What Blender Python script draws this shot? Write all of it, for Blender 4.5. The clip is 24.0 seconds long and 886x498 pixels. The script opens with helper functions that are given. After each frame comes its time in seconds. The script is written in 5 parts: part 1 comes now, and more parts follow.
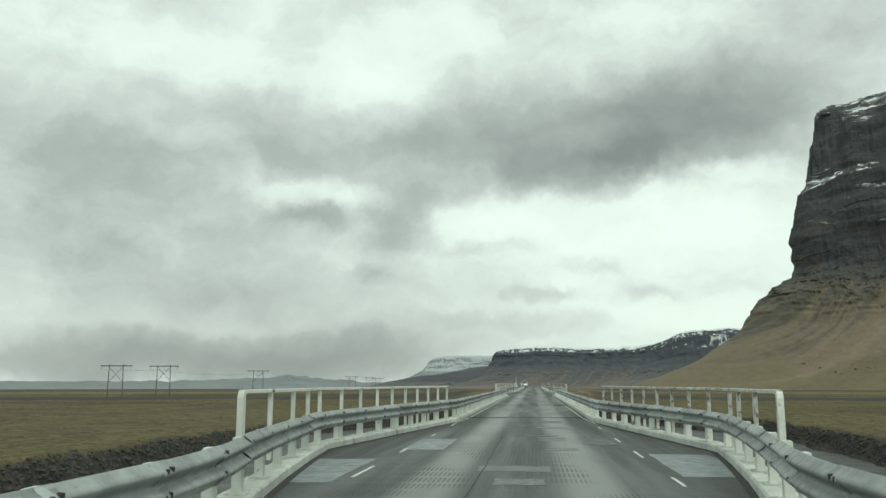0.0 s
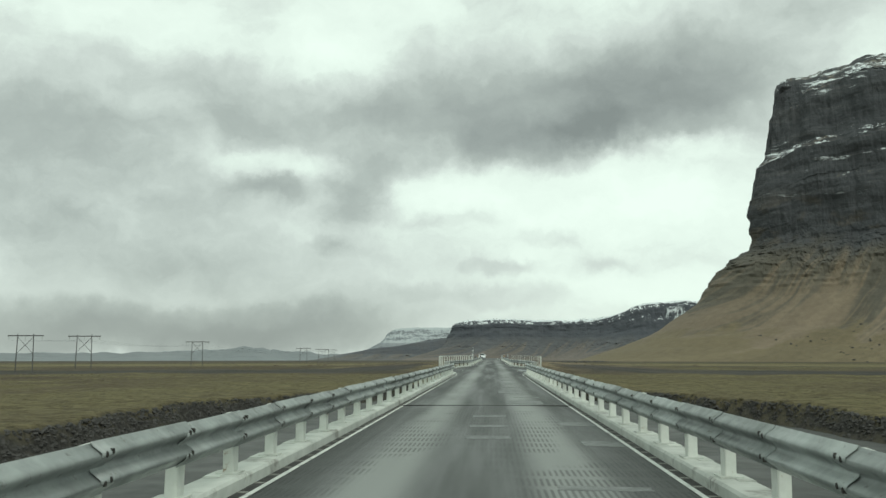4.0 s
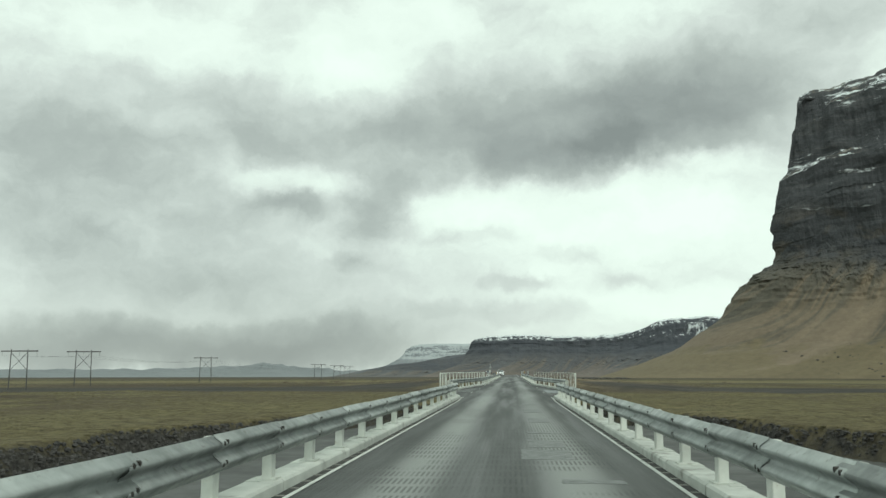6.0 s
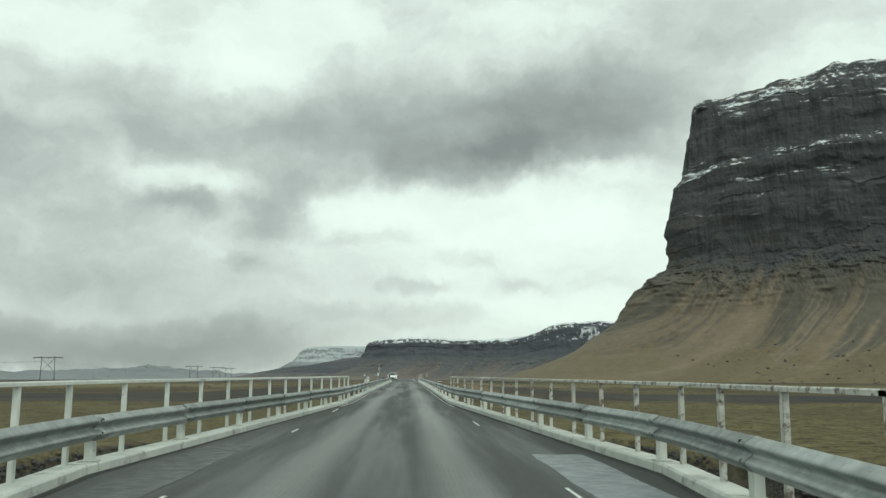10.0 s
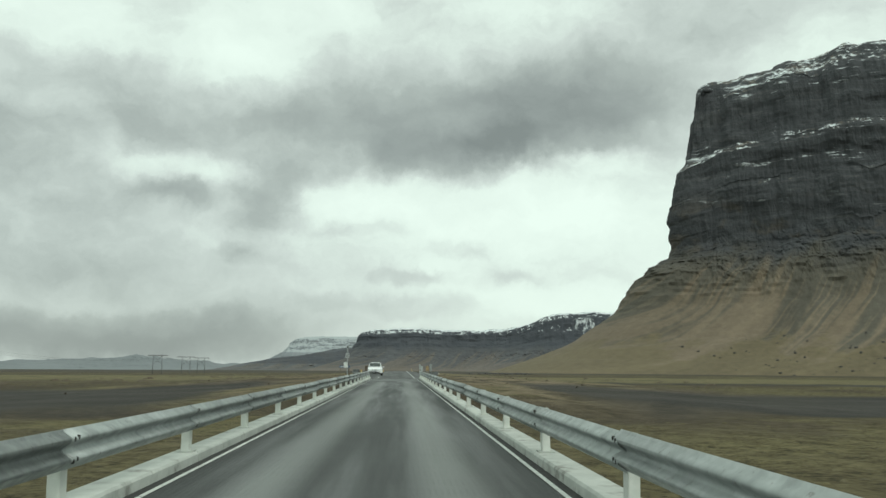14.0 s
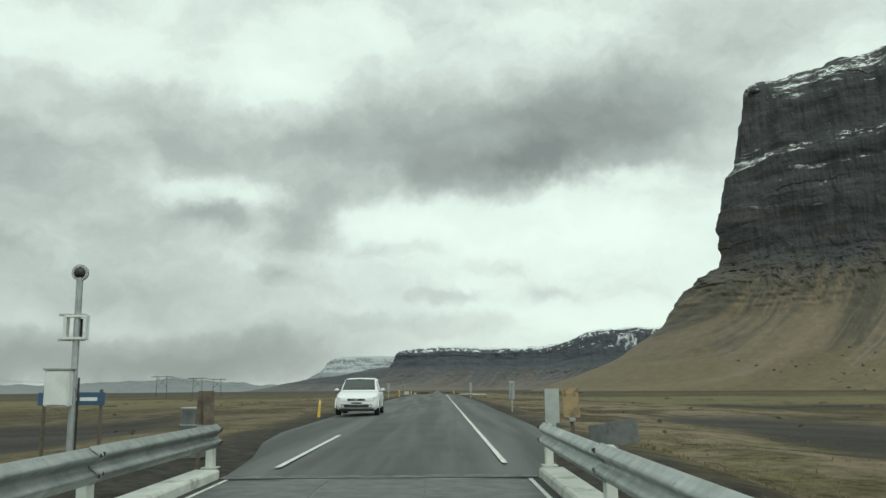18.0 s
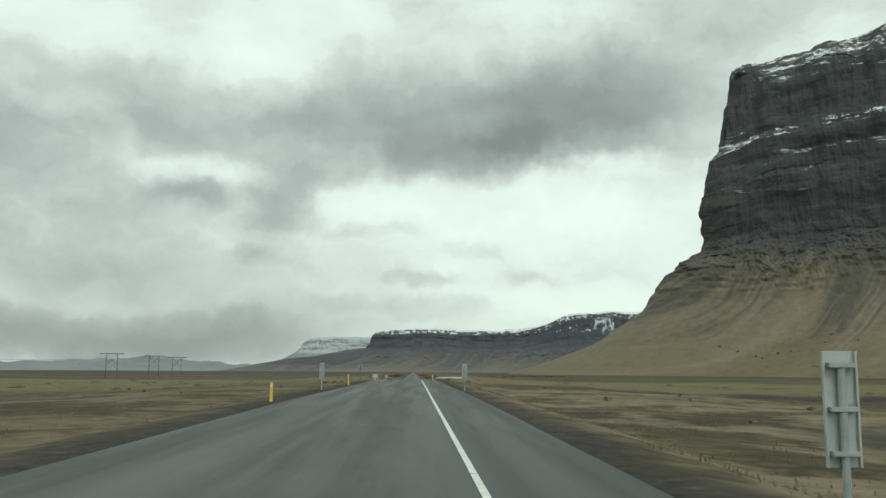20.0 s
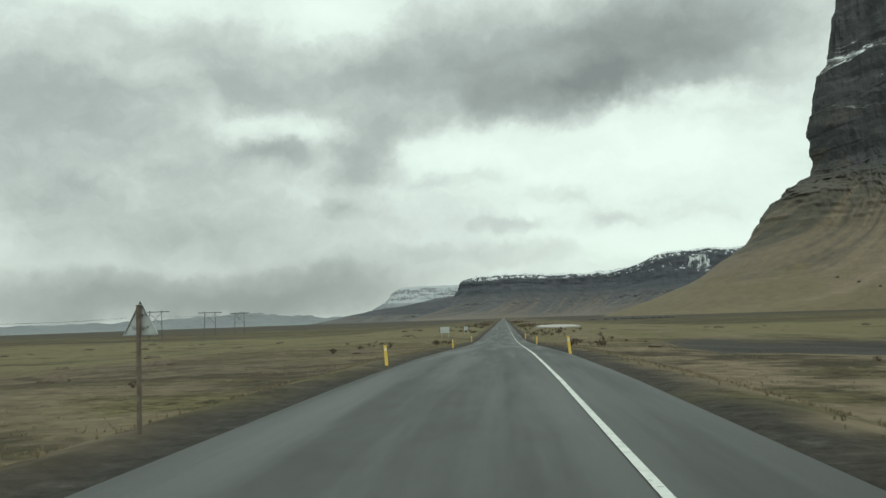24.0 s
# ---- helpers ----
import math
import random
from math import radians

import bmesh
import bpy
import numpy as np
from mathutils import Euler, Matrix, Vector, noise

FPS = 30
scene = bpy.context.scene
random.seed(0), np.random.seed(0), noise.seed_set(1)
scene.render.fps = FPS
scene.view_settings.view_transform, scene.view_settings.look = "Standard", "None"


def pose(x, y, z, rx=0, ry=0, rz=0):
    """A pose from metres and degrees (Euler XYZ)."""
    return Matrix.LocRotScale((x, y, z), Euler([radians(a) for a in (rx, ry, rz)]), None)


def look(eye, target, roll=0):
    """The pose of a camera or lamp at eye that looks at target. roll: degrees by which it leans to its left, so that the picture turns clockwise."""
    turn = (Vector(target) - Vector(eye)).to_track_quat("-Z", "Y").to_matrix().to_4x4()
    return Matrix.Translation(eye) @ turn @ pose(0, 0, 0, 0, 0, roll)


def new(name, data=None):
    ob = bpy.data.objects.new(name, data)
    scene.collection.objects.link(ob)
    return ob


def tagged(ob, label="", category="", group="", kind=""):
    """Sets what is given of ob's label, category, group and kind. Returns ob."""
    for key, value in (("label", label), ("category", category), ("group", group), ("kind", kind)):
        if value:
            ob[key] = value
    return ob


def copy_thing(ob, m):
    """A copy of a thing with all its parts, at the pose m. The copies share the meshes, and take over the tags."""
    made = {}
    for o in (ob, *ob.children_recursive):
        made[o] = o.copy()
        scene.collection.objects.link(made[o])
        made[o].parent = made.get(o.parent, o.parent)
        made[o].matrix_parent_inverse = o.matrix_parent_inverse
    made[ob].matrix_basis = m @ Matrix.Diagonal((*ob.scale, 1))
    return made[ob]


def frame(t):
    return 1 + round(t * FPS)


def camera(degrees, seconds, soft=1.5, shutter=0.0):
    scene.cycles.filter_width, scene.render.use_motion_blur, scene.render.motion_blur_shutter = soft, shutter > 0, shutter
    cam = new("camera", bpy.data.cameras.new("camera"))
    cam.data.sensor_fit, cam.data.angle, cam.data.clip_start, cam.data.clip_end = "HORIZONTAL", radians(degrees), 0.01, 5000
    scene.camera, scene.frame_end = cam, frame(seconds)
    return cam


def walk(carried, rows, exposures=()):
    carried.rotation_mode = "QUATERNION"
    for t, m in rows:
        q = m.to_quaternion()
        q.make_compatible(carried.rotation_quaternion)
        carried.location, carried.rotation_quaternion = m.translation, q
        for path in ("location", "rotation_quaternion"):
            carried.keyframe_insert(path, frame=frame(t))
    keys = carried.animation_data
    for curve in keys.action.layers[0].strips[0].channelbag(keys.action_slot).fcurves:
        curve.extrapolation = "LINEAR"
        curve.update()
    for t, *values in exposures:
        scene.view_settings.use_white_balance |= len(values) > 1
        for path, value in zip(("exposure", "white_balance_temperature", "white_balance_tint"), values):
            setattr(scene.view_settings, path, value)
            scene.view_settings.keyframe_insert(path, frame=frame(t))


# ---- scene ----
# seconds, across, along, turn to the left, tilt up, lean (metres, degrees)
PATH = [
    (0, 0.30, 0.0, 6.05, 8.98, 0.00),
    (0.5, 0.26, 3.3, 6.15, 10.02, 0.00),
    (1, 0.22, 6.6, 5.80, 9.50, 0.00),
    (1.5, 0.18, 9.9, 4.80, 6.05, 0.00),
    (3.5, 0.16, 23.1, 3.53, 5.63, 0.00),
    (4, 0.16, 26.4, 3.30, 7.11, 0.00),
    (4.5, 0.17, 29.7, 3.99, 7.86, 0.00),
    (5, 0.18, 33.0, 5.40, 8.46, 0.00),
    (5.5, 0.20, 37.0, 4.58, 7.60, 0.00),
    (6, 0.22, 41.0, 4.58, 8.20, 0.00),
    (6.5, 0.24, 45.3, 3.39, 7.73, 0.00),
    (7, 0.26, 49.6, 2.32, 8.60, 0.00),
    (7.5, 0.27, 54.2, 1.14, 8.95, 0.00),
    (8, 0.29, 58.8, -3.49, 7.89, 0.00),
    (8.5, 0.31, 63.8, -10.13, 9.66, 0.00),
    (9, 0.33, 69.0, -4.90, 8.72, 0.00),
    (9.5, 0.33, 75.0, -2.47, 8.51, 0.00),
    (11.5, 0.33, 106.0, -2.51, 8.00, 0.50),
    (12, 0.33, 114.0, -2.55, 8.34, 0.26),
    (12.5, 0.34, 121.8, -2.67, 8.07, -0.03),
    (13, 0.35, 129.7, -2.59, 7.79, 0.27),
    (13.5, 0.37, 137.6, -2.79, 7.46, 0.09),
    (14, 0.38, 145.4, -2.87, 7.82, 0.38),
    (14.5, 0.39, 153.2, -2.57, 8.24, -0.11),
    (15, 0.40, 161.1, -2.09, 8.63, -0.00),
    (15.5, 0.41, 168.9, -1.57, 8.92, 0.08),
    (16, 0.43, 176.8, -0.13, 8.99, 0.04),
    (16.5, 0.44, 184.6, 0.90, 8.80, -0.34),
    (17, 0.45, 192.5, 0.70, 8.75, -0.43),
    (17.5, 0.58, 200.6, -0.06, 8.75, -0.65),
    (19.5, 1.10, 233.6, -1.39, 10.79, 0.46),
    (20, 1.10, 241.9, -1.89, 7.88, 0.41),
    (20.5, 1.10, 250.1, -1.72, 4.27, 0.64),
    (21, 1.10, 258.4, -1.38, 5.01, 0.28),
    (21.5, 1.10, 266.7, 0.77, 5.56, 0.57),
    (22, 1.10, 274.9, 3.03, 5.77, 0.73),
    (22.5, 0.96, 283.2, 4.20, 5.67, 0.29),
    (23, 0.95, 291.5, 4.99, 5.57, -0.26),
    (23.5, 0.88, 299.7, 4.75, 3.21, -1.25),
    (24, 0.80, 308.0, 3.92, 4.39, -1.91),
]

EYE = 1.2


def aim(t, x, y, left, up, lean):
    a, b = radians(left), radians(up)
    eye = Vector((x, y, EYE + road_z(y)))
    way = Vector((-math.sin(a) * math.cos(b), math.cos(a) * math.cos(b), math.sin(b)))
    return t, look(eye, eye + way * 50, lean)


def road_z(y):
    """Height of the carriageway: level on the bridge, then down a low crest to the plain."""
    if y > 440:
        return -2.42 - 0.0062 * (y - 440)
    return float(np.interp(y, (312, 326, 341, 360, 380, 400, 420, 440), (0.0, -0.13, -0.42, -0.95, -1.52, -2.0, -2.28, -2.42)))


cam = camera(55.2, 24.0)
walk(cam, [aim(*row) for row in PATH], [(0, 0.04, 6520, 3), (5, 0.05, 6490, 3), (7, 0.13, 6480, 3), (8.5, 0.12, 6470, 3), (10.5, 0.02, 6450, 3.2), (12, 0.0, 6440, 3.2), (24, 0.0, 6450, 3.2)])

# ---- sky and sun ----
SUN_EL, SUN_AZ = radians(48), radians(150)
world = bpy.data.worlds.new("overcast_sky")
scene.world = world
world.use_nodes = True
WT = world.node_tree
WT.nodes.clear()


class Graph:
    """Short hand for building node trees."""

    def __init__(self, tree):
        self.tree = tree

    def node(self, kind, **settings):
        n = self.tree.nodes.new(kind)
        for key, value in settings.items():
            setattr(n, key, value)
        return n

    def feed(self, socket, value):
        if isinstance(value, bpy.types.NodeSocket):
            self.tree.links.new(value, socket)
        elif value is not None:
            socket.default_value = value

    def math(self, op, a, b=None, clamp=False):
        n = self.node("ShaderNodeMath", operation=op, use_clamp=clamp)
        self.feed(n.inputs[0], a)
        self.feed(n.inputs[1], b)
        return n.outputs[0]

    def noise(self, vector, scale, detail=4.0, rough=0.55, color=False):
        n = self.node("ShaderNodeTexNoise")
        self.feed(n.inputs["Vector"], vector)
        n.inputs["Scale"].default_value, n.inputs["Detail"].default_value = scale, detail
        n.inputs["Roughness"].default_value = rough
        return n.outputs[1 if color else 0]

    def ramp(self, fac, stops):
        n = self.node("ShaderNodeValToRGB")
        while len(n.color_ramp.elements) < len(stops):
            n.color_ramp.elements.new(0.5)
        for e, (pos, col) in zip(n.color_ramp.elements, stops):
            e.position = pos
            e.color = (*col, 1) if len(col) == 3 else col
        self.feed(n.inputs[0], fac)
        return n.outputs[0]

    def mix(self, fac, a, b):
        n = self.node("ShaderNodeMix", data_type="RGBA")
        self.feed(n.inputs[0], fac)
        self.feed(n.inputs[6], (*a, 1) if isinstance(a, tuple) else a)
        self.feed(n.inputs[7], (*b, 1) if isinstance(b, tuple) else b)
        return n.outputs[2]

    def span(self, value, low, high, to_low=0.0, to_high=1.0):
        n = self.node("ShaderNodeMapRange", interpolation_type="SMOOTHSTEP")
        self.feed(n.inputs[0], value)
        for i, v in enumerate((low, high, to_low, to_high), 1):
            n.inputs[i].default_value = v
        return n.outputs[0]

    def vec(self, op, a, b):
        n = self.node("ShaderNodeVectorMath", operation=op)
        self.feed(n.inputs[0], a)
        self.feed(n.inputs[1], b)
        return n.outputs[0]

    def split(self, vector):
        n = self.node("ShaderNodeSeparateXYZ")
        self.feed(n.inputs[0], vector)
        return n.outputs


def build_sky():
    g = Graph(WT)
    way = g.node("ShaderNodeTexCoord").outputs["Generated"]
    swirl = g.vec("MULTIPLY", g.vec("SUBTRACT", g.noise(way, 11, 7, 0.6, True), (0.5, 0.5, 0.5)), (0.10, 0.10, 0.075))
    bent = g.vec("ADD", way, swirl)
    x, y, z = g.split(bent)
    az = g.math("ARCTAN2", x, y)
    el = g.math("ARCSINE", z)
    # clouds: bearing, height, half width, half height (degrees), darkness
    bank = [
        (4.3, 16.6, 8.5, 2.7, 0.40),
        (3.1, 14.2, 5.8, 1.3, 0.30),
        (11.7, 17.6, 6.3, 2.5, 0.30),
        (17.4, 19.1, 6.6, 4.2, 0.17),
        (0.4, 21.4, 7.6, 2.5, 0.08),
        (21.2, 22.2, 8.5, 2.0, 0.07),
        (7.8, 14.8, 3.4, 1.0, 0.16),
        (16.1, 14.4, 3.2, 0.5, 0.10),
        (-4.8, 16.8, 4.3, 2.1, 0.20),
    ]
    veil = [
        (-12.8, 14.9, 6.5, 1.5, 0.22),
        (-21.5, 16.4, 8.3, 2.1, 0.16),
        (-26.0, 13.5, 5.6, 1.5, 0.20),
        (-17.0, 17.7, 4.8, 1.4, 0.10),
        (-23.5, 9.7, 7.9, 2.8, 0.13),
        (-21.1, 3.2, 7.3, 0.5, 0.10),
        (-23.3, 1.3, 11.3, 1.4, 0.30),
        (-13.0, 1.2, 6.2, 1.5, 0.22),
        (-9.4, 2.9, 5.6, 1.1, 0.13),
        (-16.8, 6.3, 9.5, 1.5, 0.05),
        (-25.8, 6.1, 5.2, 1.7, 0.10),
        (25.9, 21.8, 5.6, 1.6, 0.05),
    ]
    wisps = [
        (-14.9, 10.8, 2.4, 0.7, 0.27),
        (-9.0, 11.5, 1.7, 2.2, 0.24),
        (-6.6, 13.1, 2.3, 0.9, 0.10),
        (-2.7, 9.0, 2.9, 0.5, 0.12),
        (3.1, 7.9, 2.5, 0.6, 0.16),
        (0.2, 5.9, 2.3, 0.5, 0.16),
        (7.8, 6.1, 1.3, 0.4, 0.13),
        (2.3, 4.0, 4.2, 0.6, 0.13),
        (15.4, 11.6, 2.4, 0.9, 0.10),
        (-10.7, 7.3, 1.2, 0.5, 0.13),
        (-5.4, 4.4, 3.4, 0.5, 0.12),
        (-8.5, 9.5, 1.9, 0.8, 0.14),
        (5.8, 12.4, 2.3, 0.5, 0.08),
    ]
    gaps = [
        (8.8, 10.2, 8.8, 2.6, -0.20),
        (-19.6, 7.4, 5.3, 1.3, -0.08),
        (-3.1, 11.1, 3.1, 1.5, -0.14),
        (-11.1, 19.6, 3.5, 1.7, -0.15),
        (-25.3, 21.5, 5.8, 1.6, -0.16),
        (-6.5, 23.1, 3.6, 1.8, -0.14),
        (12.0, 14.1, 2.2, 0.6, -0.12),
        (-8.6, 14.2, 2.3, 0.7, -0.08),
        (10.2, 4.4, 5.4, 0.9, -0.14),
        (-12.0, 12.6, 2.3, 0.8, -0.10),
        (-17.1, 12.5, 3.3, 0.7, -0.12),
        (8.8, 23.7, 4.7, 1.4, -0.06),
    ]
    haze = [(-27, 1.2, 7, 1.6, 0.16), (-22, 7.0, 14, 5.0, 0.15), (-14, 3.0, 12, 2.6, 0.05), (-4, 2.2, 7, 1.6, 0.03)]
    beyond = [(-38, 14, 9, 5, 0.22), (44, 12, 10, 5, 0.22), (0, 36, 30, 8, 0.12), (-55, 30, 20, 9, 0.2), (60, 40, 20, 9, 0.2)]
    total = None
    for a, e, wa, we, dark in bank + veil + wisps + gaps + haze + beyond:
        da = g.math("DIVIDE", g.math("SUBTRACT", az, radians(a)), radians(wa))
        de = g.math("DIVIDE", g.math("SUBTRACT", el, radians(e)), radians(we))
        r = g.math("ADD", g.math("MULTIPLY", da, da), g.math("MULTIPLY", de, de))
        bump = g.math("MULTIPLY", g.math("POWER", 2.718, g.math("MULTIPLY", g.math("POWER", r, 1.5), -0.55)), dark)
        total = bump if total is None else g.math("ADD", total, bump)
    flat = g.vec("MULTIPLY", bent, (1, 1, 1.8))
    fine = g.math("ADD", g.math("MULTIPLY", g.math("SUBTRACT", g.noise(flat, 6, 6, 0.55), 0.5), 0.50),
                  g.math("MULTIPLY", g.math("SUBTRACT", g.noise(flat, 17, 6, 0.62), 0.5), 0.30))
    dark = g.math("ADD", total, g.math("MULTIPLY", fine, g.span(el, radians(0.5), radians(9), 0.35, 1.0)))
    cover = g.ramp(g.math("ADD", dark, 0.235, True), [
        (0.0, (0.90, 1.01, 0.93)), (0.18, (0.82, 0.92, 0.85)), (0.36, (0.64, 0.70, 0.665)), (0.58, (0.443, 0.488, 0.464)), (0.8, (0.329, 0.363, 0.350)), (1.0, (0.245, 0.272, 0.263))])
    sky = g.node("ShaderNodeTexSky", sky_type="NISHITA", sun_disc=False, sun_elevation=SUN_EL, sun_rotation=SUN_AZ)
    clear, cloud = g.node("ShaderNodeBackground"), g.node("ShaderNodeBackground")
    g.feed(clear.inputs[0], sky.outputs[0])
    clear.inputs[1].default_value = 0.1
    g.feed(cloud.inputs[0], cover)
    cloud.inputs[1].default_value = 1.0
    both, out = g.node("ShaderNodeMixShader"), g.node("ShaderNodeOutputWorld")
    both.inputs[0].default_value = 0.96
    g.feed(both.inputs[1], clear.outputs[0])
    g.feed(both.inputs[2], cloud.outputs[0])
    g.feed(out.inputs[0], both.outputs[0])


build_sky()
sun = new("sun", bpy.data.lights.new("sun", "SUN"))
sun.data.energy, sun.data.angle, sun.data.color = 1.0, radians(25), (1.0, 0.98, 0.93)
sun.matrix_world = look((0, 0, 200), (-200 * math.sin(SUN_AZ) / math.tan(SUN_EL), -200 * math.cos(SUN_AZ) / math.tan(SUN_EL), 0))

# ---- materials ----


def surface(name, low, high, scale=4.0, rough=(0.6, 0.9), bump=0.3, bump_scale=30.0, metal=0.0, stain=None, stain_at=(0.55, 0.7), stain_scale=1.5, vary=0.0, local=True, thick=0.01):
    """A weathered surface: two colours in noise, an optional stain, fine relief, and a change from piece to piece."""
    m = bpy.data.materials.new(name)
    m.use_nodes = True
    g = Graph(m.node_tree)
    bsdf = m.node_tree.nodes["Principled BSDF"]
    if local:
        info = g.node("ShaderNodeObjectInfo")
        shift = g.vec("MULTIPLY", info.outputs["Location"], (0.37, 0.61, 0.83))
        where = g.vec("ADD", g.node("ShaderNodeTexCoord").outputs["Object"], shift)
    else:
        where = g.node("ShaderNodeNewGeometry").outputs["Position"]
    coarse = g.noise(where, scale, 5, 0.6)
    color = g.ramp(coarse, [(0.3, low), (0.7, high)])
    if stain:
        color = g.mix(g.span(g.noise(where, stain_scale, 6, 0.65), *stain_at), color, stain)
    if vary:
        hsv = g.node("ShaderNodeHueSaturation")
        g.feed(hsv.inputs["Color"], color)
        g.feed(hsv.inputs["Value"], g.span(info.outputs["Random"], 0, 1, 1 - vary, 1 + vary))
        color = hsv.outputs[0]
    g.feed(bsdf.inputs["Base Color"], color)
    g.feed(bsdf.inputs["Roughness"], g.span(g.noise(where, scale * 2.3, 3), 0.3, 0.7, *rough))
    bsdf.inputs["Metallic"].default_value = metal
    if bump:
        b = g.node("ShaderNodeBump")
        b.inputs["Strength"].default_value, b.inputs["Distance"].default_value = bump, thick
        g.feed(b.inputs["Height"], g.noise(where, bump_scale, 4, 0.6))
        g.feed(bsdf.inputs["Normal"], b.outputs[0])
    return m


GALV = surface("galvanised_steel", (0.235, 0.255, 0.248), (0.40, 0.43, 0.42), 3.5, (0.40, 0.65), 0.07, 60, 0.5, (0.19, 0.19, 0.175), (0.58, 0.72), 13, 0.2)
WHITE_POST = surface("chipped_white_paint", (0.54, 0.565, 0.52), (0.68, 0.70, 0.655), 6, (0.5, 0.75), 0.25, 40, 0, (0.30, 0.22, 0.15), (0.62, 0.72), 7, 0.08)
RUSTY_POST = surface("rusted_white_paint", (0.42, 0.42, 0.38), (0.62, 0.62, 0.57), 6, (0.55, 0.85), 0.35, 40, 0, (0.15, 0.115, 0.088), (0.48, 0.62), 9, 0.1)
KERB = surface("painted_concrete", (0.42, 0.445, 0.41), (0.58, 0.605, 0.56), 2.5, (0.7, 0.9), 0.4, 55, 0, (0.25, 0.25, 0.225), (0.53, 0.70), 2.2, 0.10)
CONCRETE = surface("weathered_concrete", (0.22, 0.22, 0.20), (0.36, 0.36, 0.33), 1.2, (0.75, 0.95), 0.4, 30, 0, (0.12, 0.12, 0.11), (0.55, 0.75), 0.6)
BOLT = surface("dark_bolt_steel", (0.018, 0.017, 0.016), (0.045, 0.040, 0.034), 40, (0.6, 0.8), 0, 30, 0.2)
JOINT = surface("dark_joint", (0.02, 0.02, 0.02), (0.05, 0.05, 0.045), 9, (0.8, 0.95), 0.3, 40)
LINE = surface("worn_road_paint", (0.50, 0.53, 0.50), (0.72, 0.74, 0.70), 5, (0.55, 0.8), 0.2, 80, 0, (0.13, 0.135, 0.13), (0.60, 0.68), 6, 0.0, False)


def asphalt(name, ruts, base=(0.060, 0.066, 0.063), worn=(0.165, 0.175, 0.165), edge=(0.040, 0.044, 0.042), gloss=(0.36, 0.60), ribbed=False):
    """Damp asphalt with two pale wheel tracks at |x - middle| = ruts, blotches and a cross-ribbed relief in places."""
    m = bpy.data.materials.new(name)
    m.use_nodes = True
    g = Graph(m.node_tree)
    bsdf = m.node_tree.nodes["Principled BSDF"]
    pos = g.node("ShaderNodeNewGeometry").outputs["Position"]
    x, y, z = g.split(pos)
    long = g.vec("MULTIPLY", pos, (1.0, 0.045, 1.0))
    wob = g.math("MULTIPLY", g.math("SUBTRACT", g.noise(g.vec("MULTIPLY", pos, (0, 0.05, 0)), 1.0, 2), 0.5), 0.16)
    off = g.math("ABSOLUTE", g.math("SUBTRACT", g.math("ABSOLUTE", g.math("ADD", x, wob)), ruts))
    track = g.math("MULTIPLY", g.span(off, 0.08, 0.52, 1, 0), g.span(g.noise(long, 2.6, 3, 0.5), 0.25, 0.6, 0.5, 1))
    side = g.span(g.math("ABSOLUTE", x), 1.35, 1.75)
    grain = g.noise(pos, 95, 3, 0.7)
    blotch = g.noise(g.vec("MULTIPLY", pos, (0.9, 0.35, 1)), 1.6, 6, 0.65)
    color = g.mix(side, g.ramp(blotch, [(0.3, tuple(c * 0.8 for c in base)), (0.7, tuple(c * 1.3 for c in base))]), edge)
    color = g.mix(g.math("MULTIPLY", track, 0.85), color, worn)
    if ribbed:
        # wet sheen put in as paler colour on the first half of the bridge
        color = g.mix(g.span(y, 60, 95, 0.15, 0), color, (0.15, 0.16, 0.152))
        color = g.mix(g.math("MULTIPLY", track, g.span(y, 60, 95, 0.7, 0)), color, (0.26, 0.275, 0.262))
    color = g.mix(g.span(grain, 0.58, 0.75, 0, 0.35), color, (0.2, 0.2, 0.19))
    wet = g.span(g.noise(long, 1.3, 4), 0.35, 0.65, *gloss)
    g.feed(bsdf.inputs["Roughness"], wet)
    groove = g.math("SINE", g.math("MULTIPLY", x, 105.0))
    row = g.span(g.math("SINE", g.math("MULTIPLY", y, 9.5)), -0.8, -0.3)
    patchy = g.math("MULTIPLY", g.span(g.noise(g.vec("MULTIPLY", pos, (0.6, 0.22, 1)), 1.1, 2), 0.42, 0.52), g.math("MULTIPLY", g.span(groove, -0.2, 0.4), row))
    if ribbed:
        color = g.mix(g.math("MULTIPLY", patchy, g.span(y, 55, 85, 0.62, 0.1)), color, (0.024, 0.026, 0.025))
    g.feed(bsdf.inputs["Base Color"], color)
    height = g.math("ADD", g.math("MULTIPLY", patchy, -0.6 if ribbed else 0.0), g.math("MULTIPLY", grain, 0.5))
    b = g.node("ShaderNodeBump")
    b.inputs["Strength"].default_value, b.inputs["Distance"].default_value = 0.5, 0.012
    g.feed(b.inputs["Height"], height)
    g.feed(bsdf.inputs["Normal"], b.outputs[0])
    return m


# deck tracks: tread wear, with their wet sheen put into the same pale colour
DECK = asphalt("damp_bridge_asphalt", 0.93, (0.037, 0.041, 0.039), (0.190, 0.202, 0.192), (0.034, 0.038, 0.036), (0.44, 0.72), True)
ROAD = asphalt("damp_road_asphalt", 1.7, (0.050, 0.054, 0.052), (0.088, 0.094, 0.091), (0.046, 0.050, 0.048), (0.55, 0.75))
PATCH = surface("pale_repair_patch", (0.15, 0.17, 0.18), (0.22, 0.245, 0.255), 2, (0.35, 0.6), 0.4, 60, 0, (0.09, 0.10, 0.10), (0.55, 0.7), 3)
PATCH_DARK = surface("dark_repair_patch", (0.045, 0.05, 0.048), (0.075, 0.08, 0.078), 2, (0.4, 0.65), 0.4, 60)


